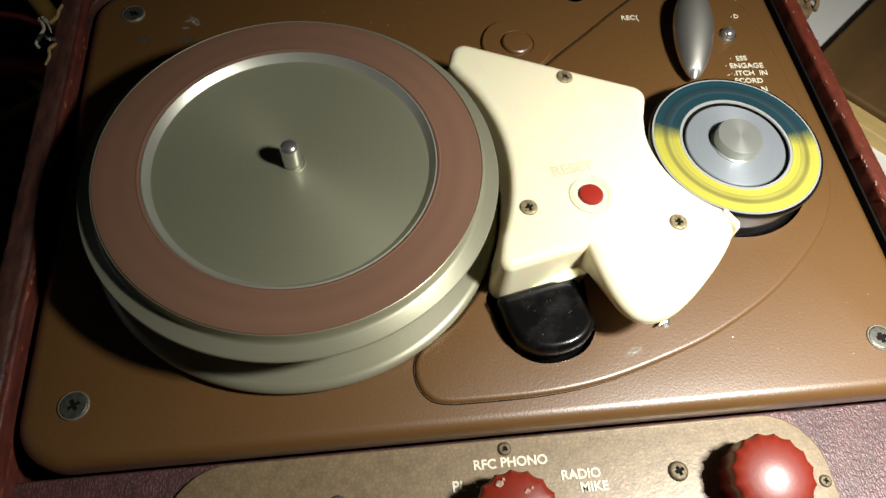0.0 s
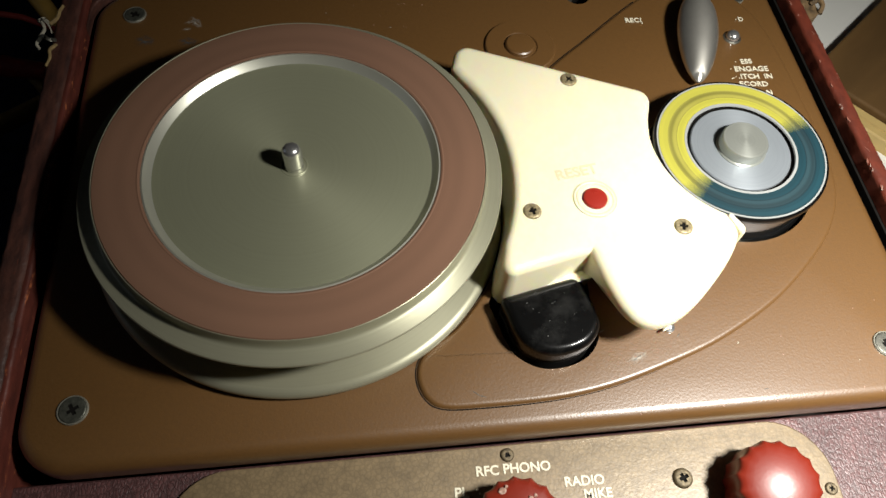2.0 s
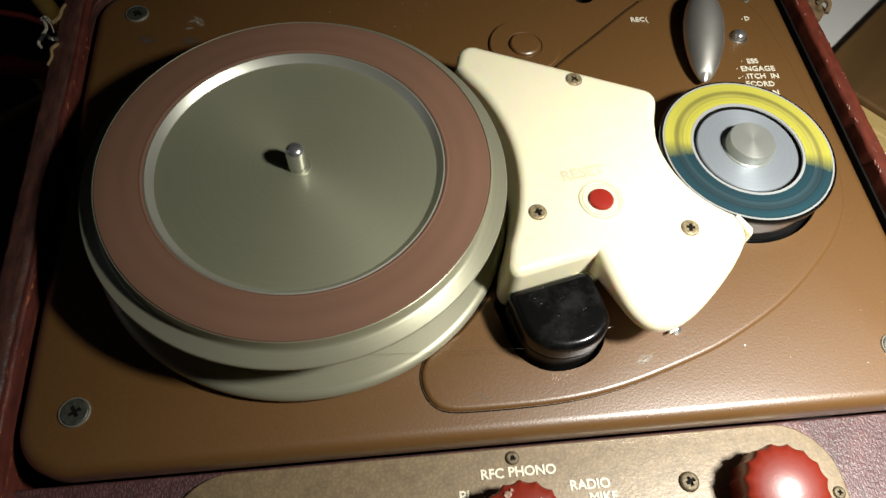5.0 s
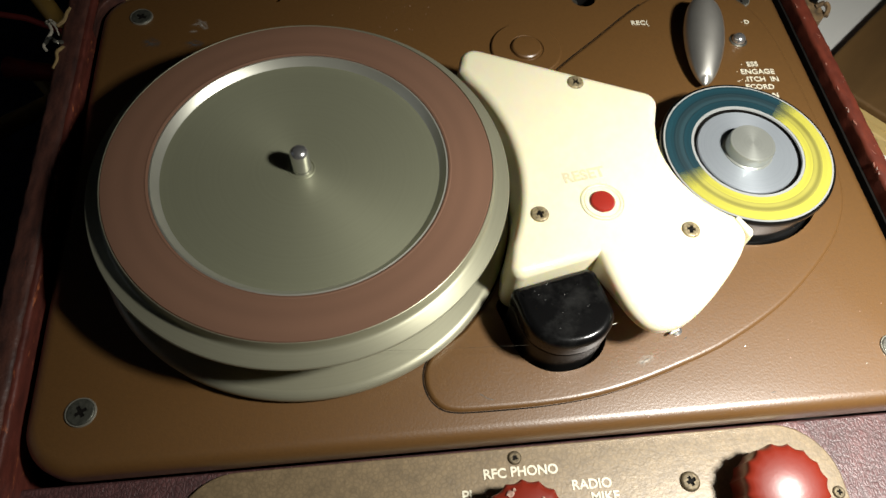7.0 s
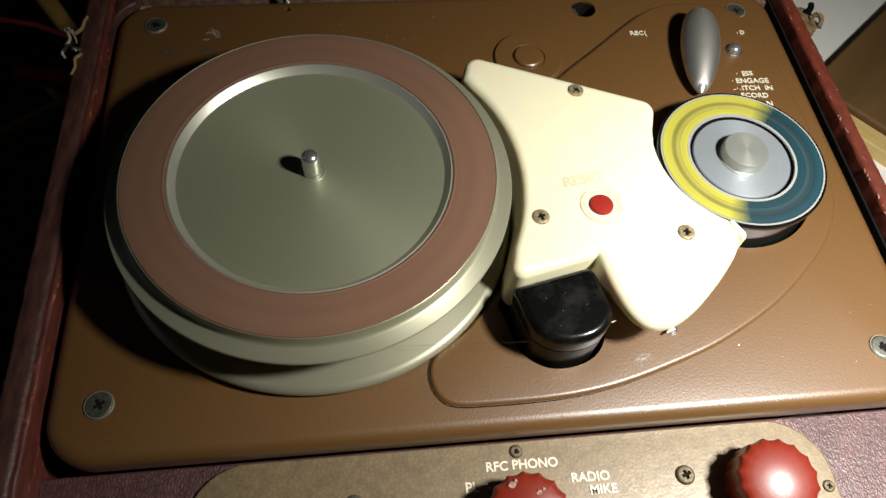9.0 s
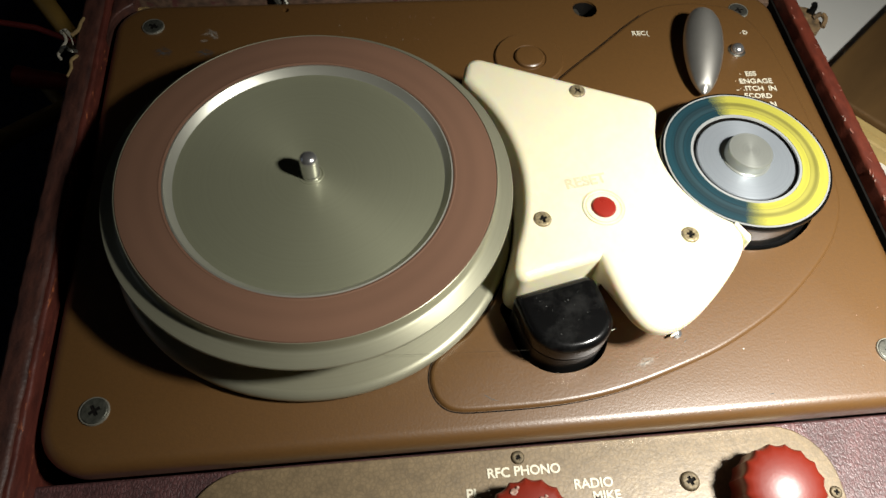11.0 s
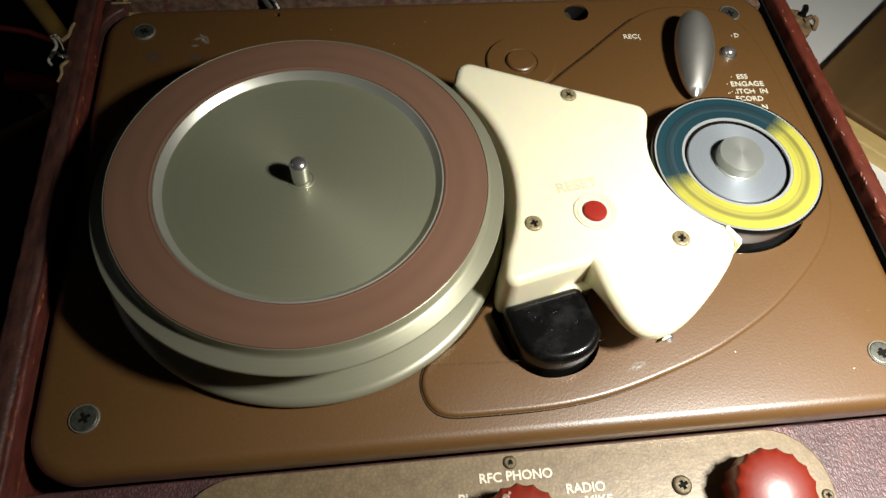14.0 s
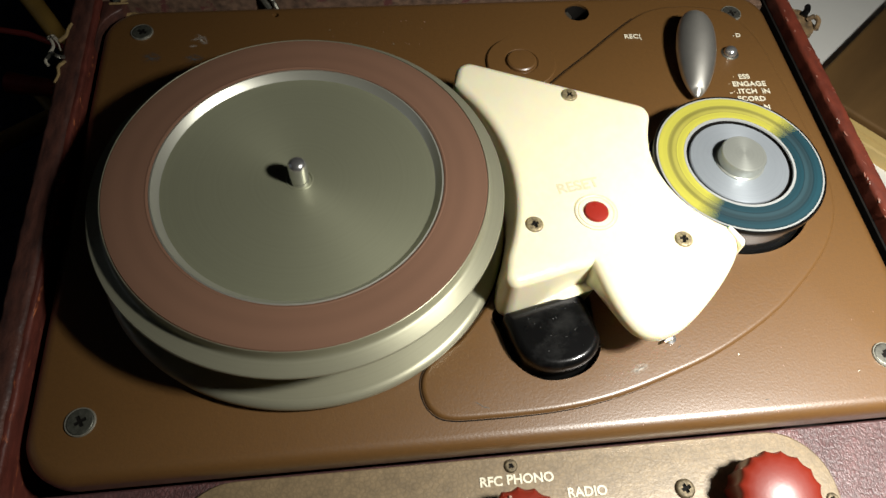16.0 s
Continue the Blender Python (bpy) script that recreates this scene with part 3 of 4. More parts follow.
def hinge_remnant():
    h = empty("hinge_remnant", pose(-0.0332, 0.1745, 0.0050), "torn cord and bent metal hinge remnant on the case wall", "hinge")
    part("splinter", bent([(0.0038, -0.009, 0), (0.0022, -0.013, 0.0012), (0.0026, -0.017, 0.0005), (0.0014, -0.0215, 0)], 0.0009, 8, 0.6), RAWWOOD, h)
    part("splinter", bent([(0.0034, 0.0145, 0.001), (0.0028, 0.0105, 0.0015), (0.0020, 0.0065, 0.001), (-0.0006, 0.0030, 0.001)], 0.0007, 8, 1.3), RAWWOOD, h)
    part("cord", bent([(-0.0006, 0.0030, 0.001), (-0.0030, 0.0055, 0.002), (-0.0042, 0.0030, 0.003), (-0.0020, 0.0005, 0.004), (-0.0010, -0.0025, 0.003), (-0.0026, -0.0055, 0.002), (-0.0040, -0.0090, 0.001), (-0.0028, -0.0110, 0)], 0.0008, 8, 0.8), CORD, h, "frayed pale cord")
    part("cord", bent([(-0.0034, 0.0045, 0.003), (-0.0012, 0.0015, 0.0045), (0.0012, -0.0015, 0.004), (0.0020, -0.0040, 0.002)], 0.0005, 6, 0.5), CORD, h, "frayed pale cord")
    part("bracket", bent([(-0.0040, -0.0080, 0.001), (-0.0010, -0.0065, 0.003), (0.0016, -0.0085, 0.003), (0.0036, -0.0070, 0.001)], 0.0009, 6), STEEL, h, "bent bright metal strip")
    k = empty("hinge_remnant", pose(0.3290, 0.186, -0.006), "pale splintered hinge block with a black screw on the case wall", "hinge")
    bm = prism(smooth_loop([(-0.002, 0.020), (0.002, 0.012), (0.007, 0.008), (0.010, 0.000), (0.008, -0.006), (0.002, -0.010), (-0.002, -0.014)]), -0.004, 0.001, 0.001)
    jitter(bm, 0.001, 300)
    part("block", bm, BROWNWOOD, k)
    part("black_screw", bent([(0.005, 0.004, 0.001), (0.0075, 0.0065, 0.003), (0.0085, 0.0090, 0.0035)], 0.0019, 10, 0.8), BLACK, k, "black screw head")
    part("bent_wire", bent([(0.006, 0.001, 0.001), (0.0095, 0.0015, 0.003), (0.0105, -0.002, 0.003), (0.0085, -0.006, 0.001)], 0.0013, 8), BROWNWOOD, k)
    b = empty("metal_stay", pose(0.0, 0.0, 0.0), "bright bent metal stay behind the deck", "bracket")
    part("strip", bent([(0.0585, 0.2065, -0.004), (0.0545, 0.2110, 0.000), (0.0500, 0.2170, 0.002)], 0.0016, 8), STEEL, b)
    part("strip", bent([(0.0625, 0.2068, -0.005), (0.0590, 0.2110, 0.000), (0.0545, 0.2170, 0.002)], 0.0012, 8), STEEL, b)


hinge_remnant()

# ---- the deck ----
HEAD_FRONT = open_curve([(0.1486, 0.0200), (0.1503, 0.0130), (0.1537, 0.0068), (0.1608, 0.0026), (0.1695, 0.0026), (0.1772, 0.0058), (0.1817, 0.0120), (0.1812, 0.0190)])
HEAD_OUTLINE = ccw(clean(fillet([(0.1781, 0.0322, 0.0040), (0.1470, 0.0250, 0.0038)] + [(p.x, p.y, 0) for p in HEAD_FRONT])))
HEAD_HOLE = ccw(clean(fillet([(0.1838, 0.0390, 0.003), (0.1436, 0.0305, 0.004)] + [(p.x, p.y, 0) for p in inset(HEAD_OUTLINE, -0.0017) if p.y < 0.020])))
SPOOL = (0.2546, 0.0827)
PLATTER = (0.0768, 0.0749)
DECK = fillet([(-0.0185, -0.0205, 0.018), (0.3115, -0.0205, 0.018), (0.3115, 0.2055, 0.018), (-0.0185, 0.2055, 0.018)], 12)


def deck():
    d = empty("deck_plate", pose(0, 0, 0), "brown enamelled metal deck plate with rounded edges", "deck plate")
    holes = [inset(HEAD_HOLE, -0.0008), circle(*SPOOL, 0.0370), circle(0.2118, 0.1930, 0.0062, 32), circle(0.0620, 0.1978, 0.0016, 20)]
    part("plate", prism(DECK, -0.0100, 0, 0.0052, 8, holes, bottom=False), BROWN, d)
    plat = smooth_loop([(0.150, 0.045), (0.1335, 0.0215), (0.1222, 0.0140), (0.1166, 0.0072), (0.1156, 0.0000), (0.1181, -0.0066), (0.1236, -0.0102), (0.1356, -0.0110),
                        (0.1621, -0.0106), (0.1834, -0.0078), (0.2057, -0.0018), (0.2299, 0.0069), (0.2578, 0.0222), (0.2822, 0.0425), (0.2953, 0.0593), (0.3013, 0.0762),
                        (0.3030, 0.1000), (0.3022, 0.1400), (0.2990, 0.1700), (0.2900, 0.1880), (0.2765, 0.1936), (0.2600, 0.1945), (0.2459, 0.1911), (0.2316, 0.1811),
                        (0.2110, 0.1637), (0.1906, 0.1465), (0.1700, 0.1250), (0.158, 0.085)], 6)
    part("raised_panel", prism(plat, -0.0010, 0.0012, edge=0.0020, steps=8, holes=[HEAD_HOLE, circle(*SPOOL, 0.0362)], bottom=False), BROWN, d)
    edge_line = ccw(clean(plat))
    wide = [p + (q - p) * min(1.0, max(0.0, (0.215 - p.x) / 0.07) if p.y < 0.1 else 1.0) for p, q in zip(edge_line, inset(edge_line, -0.00048))]
    bm = bmesh.new()
    n = len(edge_line)
    for i in range(n):
        j = (i + 1) % n
        if edge_line[i].x > 0.213 and edge_line[i].y < 0.1 or edge_line[i].x > 0.24 and edge_line[i].y > 0.1:
            continue
        q = [bm.verts.new((p.x, p.y, 0.00006)) for p in (edge_line[i], edge_line[j], wide[j], wide[i])]
        bm.faces.new(q)
    bmesh.ops.remove_doubles(bm, verts=bm.verts, dist=1e-6)
    part("seam", bm, GAP, d, "dark seam line along the raised panel")
    part("round_boss", lathe([(0.0165, -0.0003), (0.0165, 0.0009), (0.0160, 0.0014), (0.0082, 0.0014), (0.0078, 0.0007), (0.0071, 0.0007), (0.0069, 0.0021), (0.0063, 0.0026), (0.0030, 0.0028), (0, 0.0028)], 72), BROWN, d, "round raised boss in the brown deck", pose(0.1774, 0.1588, 0.0002))
    under = part("under_tray", prism(inset(ccw(DECK), 0.006), -0.024, -0.0225, 0.0002), GAP, d)
    part("motor_clip", prism(fillet([(0.2058, 0.1905, 0.001), (0.2080, 0.1893, 0.001), (0.2096, 0.1925, 0.001), (0.2082, 0.1962, 0.001), (0.2062, 0.1962, 0.001)]), -0.0042, -0.0022, 0.0005), STEEL, d, "grey metal clip seen in the hole")
    # added tube: the hole's shade is put into its black colour
    part("hole_shade_tube", lathe([(0.0061, -0.0012), (0.0060, -0.0014), (0.0060, -0.0224), (0.0, -0.0224)], 40), GAP, d, "black tube standing in for the shade inside the hole", pose(0.2118, 0.1930, 0))
    t = 0.00025
    lettering("REC(", 0.0040, LETTER, d, pose(0.2354, 0.1727, t + 0.0012, 0, 0, -1), "worn cream lettering", heavy=0.00007)
    lettering("D", 0.0036, LETTER, d, pose(0.2893, 0.1710, t + 0.0012, 0, 0, -2), heavy=0.00007)
    lettering("ESS", 0.0040, LETTER, d, pose(0.2830, 0.1431, t + 0.0012, 0, 0, 0), heavy=0.00007)
    lettering("ENGAGE", 0.0042, LETTER, d, pose(0.2840, 0.1383, t + 0.0012, 0, 0, -2), heavy=0.00007)
    lettering("ITCH  IN", 0.0040, LETTER, d, pose(0.2850, 0.1336, t + 0.0012, 0, 0, -2), heavy=0.00007)
    lettering("ECORD", 0.0040, LETTER, d, pose(0.2822, 0.1290, t + 0.0012, 0, 0, -3), heavy=0.00007)
    lettering("N", 0.0040, LETTER, d, pose(0.2878, 0.1235, t + 0.0012, 0, 0, -3), heavy=0.00007)
    for x, y, w, turn in ((0.2778, 0.1433, 0.0003, 80), (0.2735, 0.1331, 0.0007, 10), (0.2752, 0.1340, 0.0003, 60), (0.2765, 0.1330, 0.0004, 70), (0.2742, 0.1388, 0.0003, 40), (0.2868, 0.1708, 0.0004, 80)):
        bm = prism(fillet([(-w, -0.0002, 0.0001), (w, -0.0002, 0.0001), (w, 0.0002, 0.0001), (-w, 0.0002, 0.0001)], 2), 0, 0.0001, 0.00003, 2)
        part("worn_letter", bm, LETTER, d, "", pose(x, y, t + 0.00115, 0, 0, turn))
    for x, y, r in ((0.2352, 0.0051, 0.0003), (0.2650, 0.045, 0.0002), (0.2790, -0.0050, 0.0002), (0.1972, 0.0031, 0.0003), (0.088, 0.186, 0.0003), (0.118, 0.175, 0.0003)):
        bm = lathe([(r, 0), (r * 0.8, 0.00012), (0, 0.00018)], 9)
        jitter(bm, r * 0.5, 3000)
        part("paint_chip", bm, BRIGHT, d, "", pose(x, y, 0.001 if x > 0.13 and y < 0.1 and x < 0.23 else 0.00002))
    for x, y, length, turn, w in ((0.1358, -0.0062, 0.0042, -38, 0.0003), (0.1380, -0.0074, 0.0022, -20, 0.0003), (0.1955, 0.0020, 0.0040, 28, 0.0006), (0.2130, 0.0095, 0.0016, 40, 0.0004), (0.2400, -0.0130, 0.0022, 5, 0.0003)):
        bm = lathe([(1, 0), (0.6, 0.00006), (0, 0.00008)], 14)
        for v in bm.verts:
            v.co.x *= length / 2 * (1 + 0.35 * noise.noise(v.co * 3 + Vector((x * 900, 0, 0))))
            v.co.y *= w / 2 * (1 + 0.6 * noise.noise(v.co * 700 + Vector((0, y * 900, 0))))
        raised = 0.1200 < x < 0.2135 and -0.0085 < y < 0.1
        part("scratch", bm, SMUDGE, d, "", pose(x, y, 0.0012 if raised else 0.00002, 0, 0, turn))
    for x, y, sx, sy, turn, mat in ((0.0280, 0.1824, 0.0048, 0.0026, -50, DUST), (0.0262, 0.1829, 0.0040, 0.0014, 20, DUST), (0.0242, 0.1780, 0.0022, 0.0012, 10, DUST), (0.0060, 0.1715, 0.0050, 0.0042, 0, HAZE), (0.0252, 0.1700, 0.0050, 0.0034, 0, HAZE),
                                    (0.1958, 0.0022, 0.0046, 0.0022, 25, DUST)):
        bm = bmesh.new()
        bmesh.ops.create_circle(bm, cap_ends=True, segments=24, radius=1.0)
        part("smudge", bm, mat, d, "", pose(x, y, 0.00135 if x > 0.1 else 0.00012, 0, 0, turn) @ Matrix.Diagonal((sx, sy, 1, 1)))
    rnd = random.Random(5)
    specks = [(rnd.uniform(0.088, 0.135), rnd.uniform(0.172, 0.192), 0.0) for i in range(16)]
    for i in range(16):
        y = -0.0153 - 0.0026 * rnd.random()
        specks.append((rnd.uniform(0.19, 0.30), y, math.sqrt(0.0052 ** 2 - (0.0153 + y) ** 2) - 0.0052))
    specks += [(rnd.uniform(0.225, 0.30), rnd.uniform(-0.012, 0.02), 0.0) for i in range(10)]
    for x, y, z in specks:
        r = rnd.uniform(0.00012, 0.00028)
        bm = lathe([(r, 0), (r * 0.8, 0.00008), (0, 0.0001)], 8)
        for v in bm.verts:
            v.co.x *= 1.0 + 0.8 * abs(noise.noise(Vector((x * 900, y * 900, 0))))
        part("paint_speck", bm, CHIP, d, "", pose(x, y, z, 0, 0, rnd.uniform(0, 180)))
    return d


deck()
SCREWS = "corner screws of the deck"
for (x, y), c in zip(((0, 0), (0.2918, 0), (0, 0.1884), (0.2918, 0.1884)), (30, 12, 65, 5)):
    screw(0.0046, 0.0007, STEEL if x > 0.1 else DARKSTEEL, x, y, 0.0001, c, "flush cross-head screw with a pale ring in the brown deck corner", SCREWS, 0.0006)


# ---- turntable ----
def turntable():
    t = empty("turntable", pose(*PLATTER, 0), "spinning aluminium turntable with a pinkish rubber ring", "turntable")
    part("lower_flange", lathe([(0.0, 0.0015), (0.0775, 0.0015), (0.0782, 0.0024), (0.0784, 0.0038), (0.0779, 0.0050), (0.0770, 0.0057), (0.0762, 0.0061), (0.0757, 0.0061), (0.062, 0.0072), (0.0, 0.0072)], 192), ALU_RIM, t)
    part("drum", lathe([(0.066, 0.0070), (0.064, 0.0090), (0.064, 0.0235), (0.066, 0.0255)], 128), ALU_RIM, t)
    part("upper_flange", lathe([(0.060, 0.0245), (0.0748, 0.0250), (0.0758, 0.0258), (0.0758, 0.0264), (0.0755, 0.0268), (0.0751, 0.0269), (0.0711, 0.0276), (0.0704, 0.0279), (0.0700, 0.0284), (0.0697, 0.0296), (0.0696, 0.0316), (0.0694, 0.0325), (0.0692, 0.0326), (0.0691, 0.0324), (0.0690, 0.0310)], 192), ALU_RIM, t)
    part("rubber_ring", lathe([(0.0690, 0.0315), (0.0690, 0.0322), (0.0687, 0.0326), (0.0543, 0.0326), (0.0540, 0.03256), (0.0537, 0.0327), (0.0533, 0.0326), (0.0529, 0.0323), (0.0529, 0.0312)], 192), MAT, t, "dusty pink rubber ring")
    part("inner_rim", lathe([(0.0529, 0.0312), (0.0528, 0.0321), (0.0522, 0.0322), (0.0503, 0.0298), (0.0498, 0.0294)], 192), BRIGHT, t, "bright bevelled metal rim")
    part("centre_plate", lathe([(0.0498, 0.0294), (0.0495, 0.02935), (0.0050, 0.0294), (0.0048, 0.02955), (0.0044, 0.02955), (0.0042, 0.0292), (0, 0.0292)], 192), ALU, t, "turned grey aluminium plate")
    part("spindle", lathe([(0.0035, 0.0290), (0.0035, 0.0370), (0.0033, 0.0385), (0.0026, 0.0396), (0.0014, 0.0402), (0, 0.0403)], 40), CHROME, t, "polished rounded spindle")
    return t


TURNTABLE = turntable()


# ---- wire spool ----
def sector(r0, r1, z0, z1, a0, a1, n):
    bm = bmesh.new()
    rings = []
    for i in range(n + 1):
        a = radians(a0 + (a1 - a0) * i / n)
        rings.append([bm.verts.new((r * math.cos(a), r * math.sin(a), z)) for r, z in ((r0, z0), (r1, z0), (r1, z1), (r0, z1))])
    for a, b in zip(rings, rings[1:]):
        for k in range(4):
            bm.faces.new((a[k], a[(k + 1) % 4], b[(k + 1) % 4], b[k]))
    bm.faces.new(rings[0])
    bm.faces.new(rings[-1])
    return bm


def spool():
    s = empty("wire_spool", pose(*SPOOL, -0.0008), "spinning wire spool with a yellow and teal label", "wire spool")
    part("upper_flange", lathe([(0.0315, 0.0135), (0.0350, 0.0138), (0.0356, 0.0146), (0.0357, 0.0160), (0.0355, 0.0167), (0.0346, 0.0168)], 144), BLACK, s, "dark flange edge")
    part("rim", lathe([(0.0346, 0.0166), (0.0345, 0.0170), (0.0339, 0.0170), (0.0337, 0.0167), (0.0232, 0.0167), (0.0231, 0.0170), (0.0221, 0.0170), (0.0219, 0.0164)], 144), WHITE, s, "white enamelled rim")
    part("groove", lathe([(0.0220, 0.0164), (0.0219, 0.0150), (0.0196, 0.0150)], 96), GAP, s, "black groove")
    part("hub_plate", lathe([(0.0206, 0.0148), (0.0206, 0.0160), (0.0202, 0.0165), (0.0105, 0.0166), (0, 0.0166)], 96), HUB, s, "grey aluminium hub plate")
    for name, a0, a1, bands in (("teal_label", -82, 82, ((0.0233, 0.0262, TEAL), (0.0262, 0.0265, TEAL_LINE), (0.0265, 0.0297, SLATE), (0.0297, 0.0301, TEAL_LINE), (0.0301, 0.0338, TEAL))),
                                ("yellow_label", 82, 278, ((0.0233, 0.0262, YELLOW), (0.0262, 0.0301, OLIVE), (0.0301, 0.0338, YELLOW)))):
        half = part(name, sector(0.0232, 0.0338, 0.0166, 0.01702, a0, a1, 70), bands[0][2], s, "teal half of the label" if name[0] == "t" else "yellow half of the label")
        for r0, r1, mat in bands:
            part("label_band", sector(r0, r1, 0.01702, 0.01708, a0, a1, 70), mat, half)
    part("wound_wire", lathe([(0.0336, 0.0140), (0.0338, 0.0010), (0.0325, 0.0004)], 96), WIRE, s, "bright wound steel wire")
    part("lower_flange", lathe([(0.0, -0.0030), (0.0342, -0.0030), (0.0350, -0.0022), (0.0350, -0.0008), (0.0342, 0.0004), (0.0312, 0.0006)], 120), BLACK, s, "black lower flange")
    part("cap", lathe([(0.0101, 0.0166), (0.0101, 0.0170), (0.0094, 0.0173), (0.0094, 0.0209), (0.0090, 0.0216), (0.0084, 0.0217), (0.0010, 0.0218), (0, 0.0218)], 72), CAPMETAL, s, "turned aluminium cap")
    return s


SPOOL_THING = spool()


# ---- ivory cover ----
def arc(cx, cy, r, a0, a1, n):
    return [(cx + r * math.cos(radians(a0 + (a1 - a0) * i / n)), cy + r * math.sin(radians(a0 + (a1 - a0) * i / n)), 0) for i in range(n + 1)]


def cover():
    c = empty("head_cover", pose(0, 0, 0), "ivory plastic cover beside the turntable", "cover")
    px, py = PLATTER
    corners = [(0.1430, 0.1394, 0.0065), (0.2208, 0.1075, 0.0062)]
    corners += [(0.2163, 0.0935, 0.006)] + arc(SPOOL[0] + 0.0015, SPOOL[1] + 0.0003, 0.0412, 176, 240, 14)
    lobe = [(0.2385, 0.0440), (0.2372, 0.0398), (0.2333, 0.0326), (0.2248, 0.0229), (0.2132, 0.0124), (0.2040, 0.0066), (0.1965, 0.0050), (0.1905, 0.0070), (0.1862, 0.0125), (0.1833, 0.0205), (0.1815, 0.0280), (0.1802, 0.0350)]
    corners += [(p.x, p.y, 0) for p in open_curve(lobe)]
    corners += [(0.1460, 0.0264, 0.0062)] + [(x, y, 0) for x, y, _ in arc(px - 0.0005, py, 0.0806, -25.0, 38.0, 18)]
    bm = prism(fillet(corners), 0.0008, 0.0245, 0.0036, 8, flare=0.0012)
    bm.verts.ensure_lookup_table()
    count = sum(1 for v in bm.verts if v.co.z < 0.001)
    for i, v in enumerate(bm.verts):
        # the lobe over the wire's way is only a shallow overhanging shell
        if v.co.z < 0.001 and v.co.x > 0.1800 and v.co.y < 0.050:
            v.co.z = 0.0100 + 0.0095 * min(1.0, max(0.0, (0.0352 - v.co.y) / 0.014)) if v.co.x < 0.19 else 0.0195
            v.co.xy = bm.verts[i + count].co.xy
    body = part("body", bm, IVORY, c, angle=50)
    h = 0.0245
    for x, y, a in ((0.1871, 0.1150, 40), (0.1615, 0.0524, 15), (0.2157, 0.0420, 75)):
        screw_parts(0.0034, 0.0011, BRASS, c, pose(x, y, h - 0.0003), a, "aged brass cross-head screw")
    part("button_ring", lathe([(0.0078, h - 0.0006), (0.0078, h + 0.0002), (0.0074, h + 0.0003), (0.0070, h + 0.0001), (0.0066, h + 0.0001), (0.0060, h + 0.00025), (0.0050, h + 0.00015), (0.0050, h - 0.001)], 64), IVORY, c, "raised ivory ring round the button", pose(0.1857, 0.0562, 0))
    # slightly raised rings in darker ivory stand in for shaded grooves
    for r in (0.0066, 0.0079):
        part("groove", lathe([(r, h + 0.0003), (r + 0.00022, h + 0.00034), (r + 0.00022, h - 0.0002)], 64), IVORY_DARK, c, "", pose(0.1857, 0.0562, 0))
    part("reset_button", lathe([(0.0046, h - 0.001), (0.0046, h + 0.0006), (0.0042, h + 0.0011), (0.0028, h + 0.0014), (0, h + 0.0015)], 48), RED_BUTTON, c, "red round push button", pose(0.1857, 0.0562, 0))
    lettering("RESET", 0.0063, IVORY_DARK, c, pose(0.1812, 0.0686, h - 0.00005, 0, 0, 9), "moulded ivory lettering, its relief shade given by a darker ivory", extrude=0.00015, heavy=0.00016)
    part("lug", prism(fillet([(0.2335, 0.0455, 0.001), (0.2352, 0.0468, 0.001), (0.2388, 0.0400, 0.0015), (0.2370, 0.0360, 0.001)]), 0.0165, 0.0252, 0.0008), IVORY, c, "moulded ivory lug")
    return c


cover()


def guide_pin():
    g = empty("wire_guide", pose(0.2100, 0.0128, 0.0012), "small bright wire guide under the cover edge", "guide")
    part("pin", lathe([(0.0022, 0), (0.0022, 0.0008), (0.0012, 0.0014), (0.0010, 0.0022), (0, 0.0026)], 24), CHROME, g)
    part("finger", tube([(-0.0005, -0.0005, 0.0018), (-0.0024, -0.0016, 0.0026), (-0.0036, -0.0024, 0.0030)], 0.0007, 8, 0.5), IVORY, g, "pale plastic finger")


guide_pin()


# ---- recording head ----
def head():
    h = empty("recording_head", pose(0, 0, 0), "black bakelite recording head sliding up and down", "recording head")
    top = HEAD_OUTLINE
    part("cap", prism(top, -0.0084, 0.0, 0.0031, 8), BLACK, h, angle=50)
    rnd = random.Random(3)
    for i in range(16):
        x, y, r = rnd.uniform(0.155, 0.177), rnd.uniform(0.008, 0.026), rnd.uniform(0.00008, 0.00020)
        part("dust_speck", lathe([(r, -0.00003), (r * 0.7, 0.00005), (0, 0.00008)], 7), CHIP_GREY, h, "", pose(x, y, 0.00002))
    part("seam", prism(inset(ccw(top), 0.0010), -0.0094, -0.0084, 0.0001), GAP, h)
    part("lower_body", prism(inset(ccw(top), 0.0002), -0.036, -0.0094, 0.0006), GREYB, h, "worn grey black lower body", angle=50)
    part("wire", tube([(0.1520, 0.0070, -0.0088), (0.1180, 0.0082, -0.0089), (0.0850, 0.0098, -0.0090)], 0.00004, 6), FINEWIRE, h, "fine steel recording wire")
    part("wire", tube([(0.1825, 0.0130, -0.0076), (0.2000, 0.0190, -0.0076)], 0.00004, 6), FINEWIRE, h, "fine steel recording wire")
    part("wire_clip", tube([(0.1824, 0.0118, -0.0078), (0.1844, 0.0124, -0.0076)], 0.00025, 8), STEEL, h, "bright wire clip")
    return h


HEAD = head()


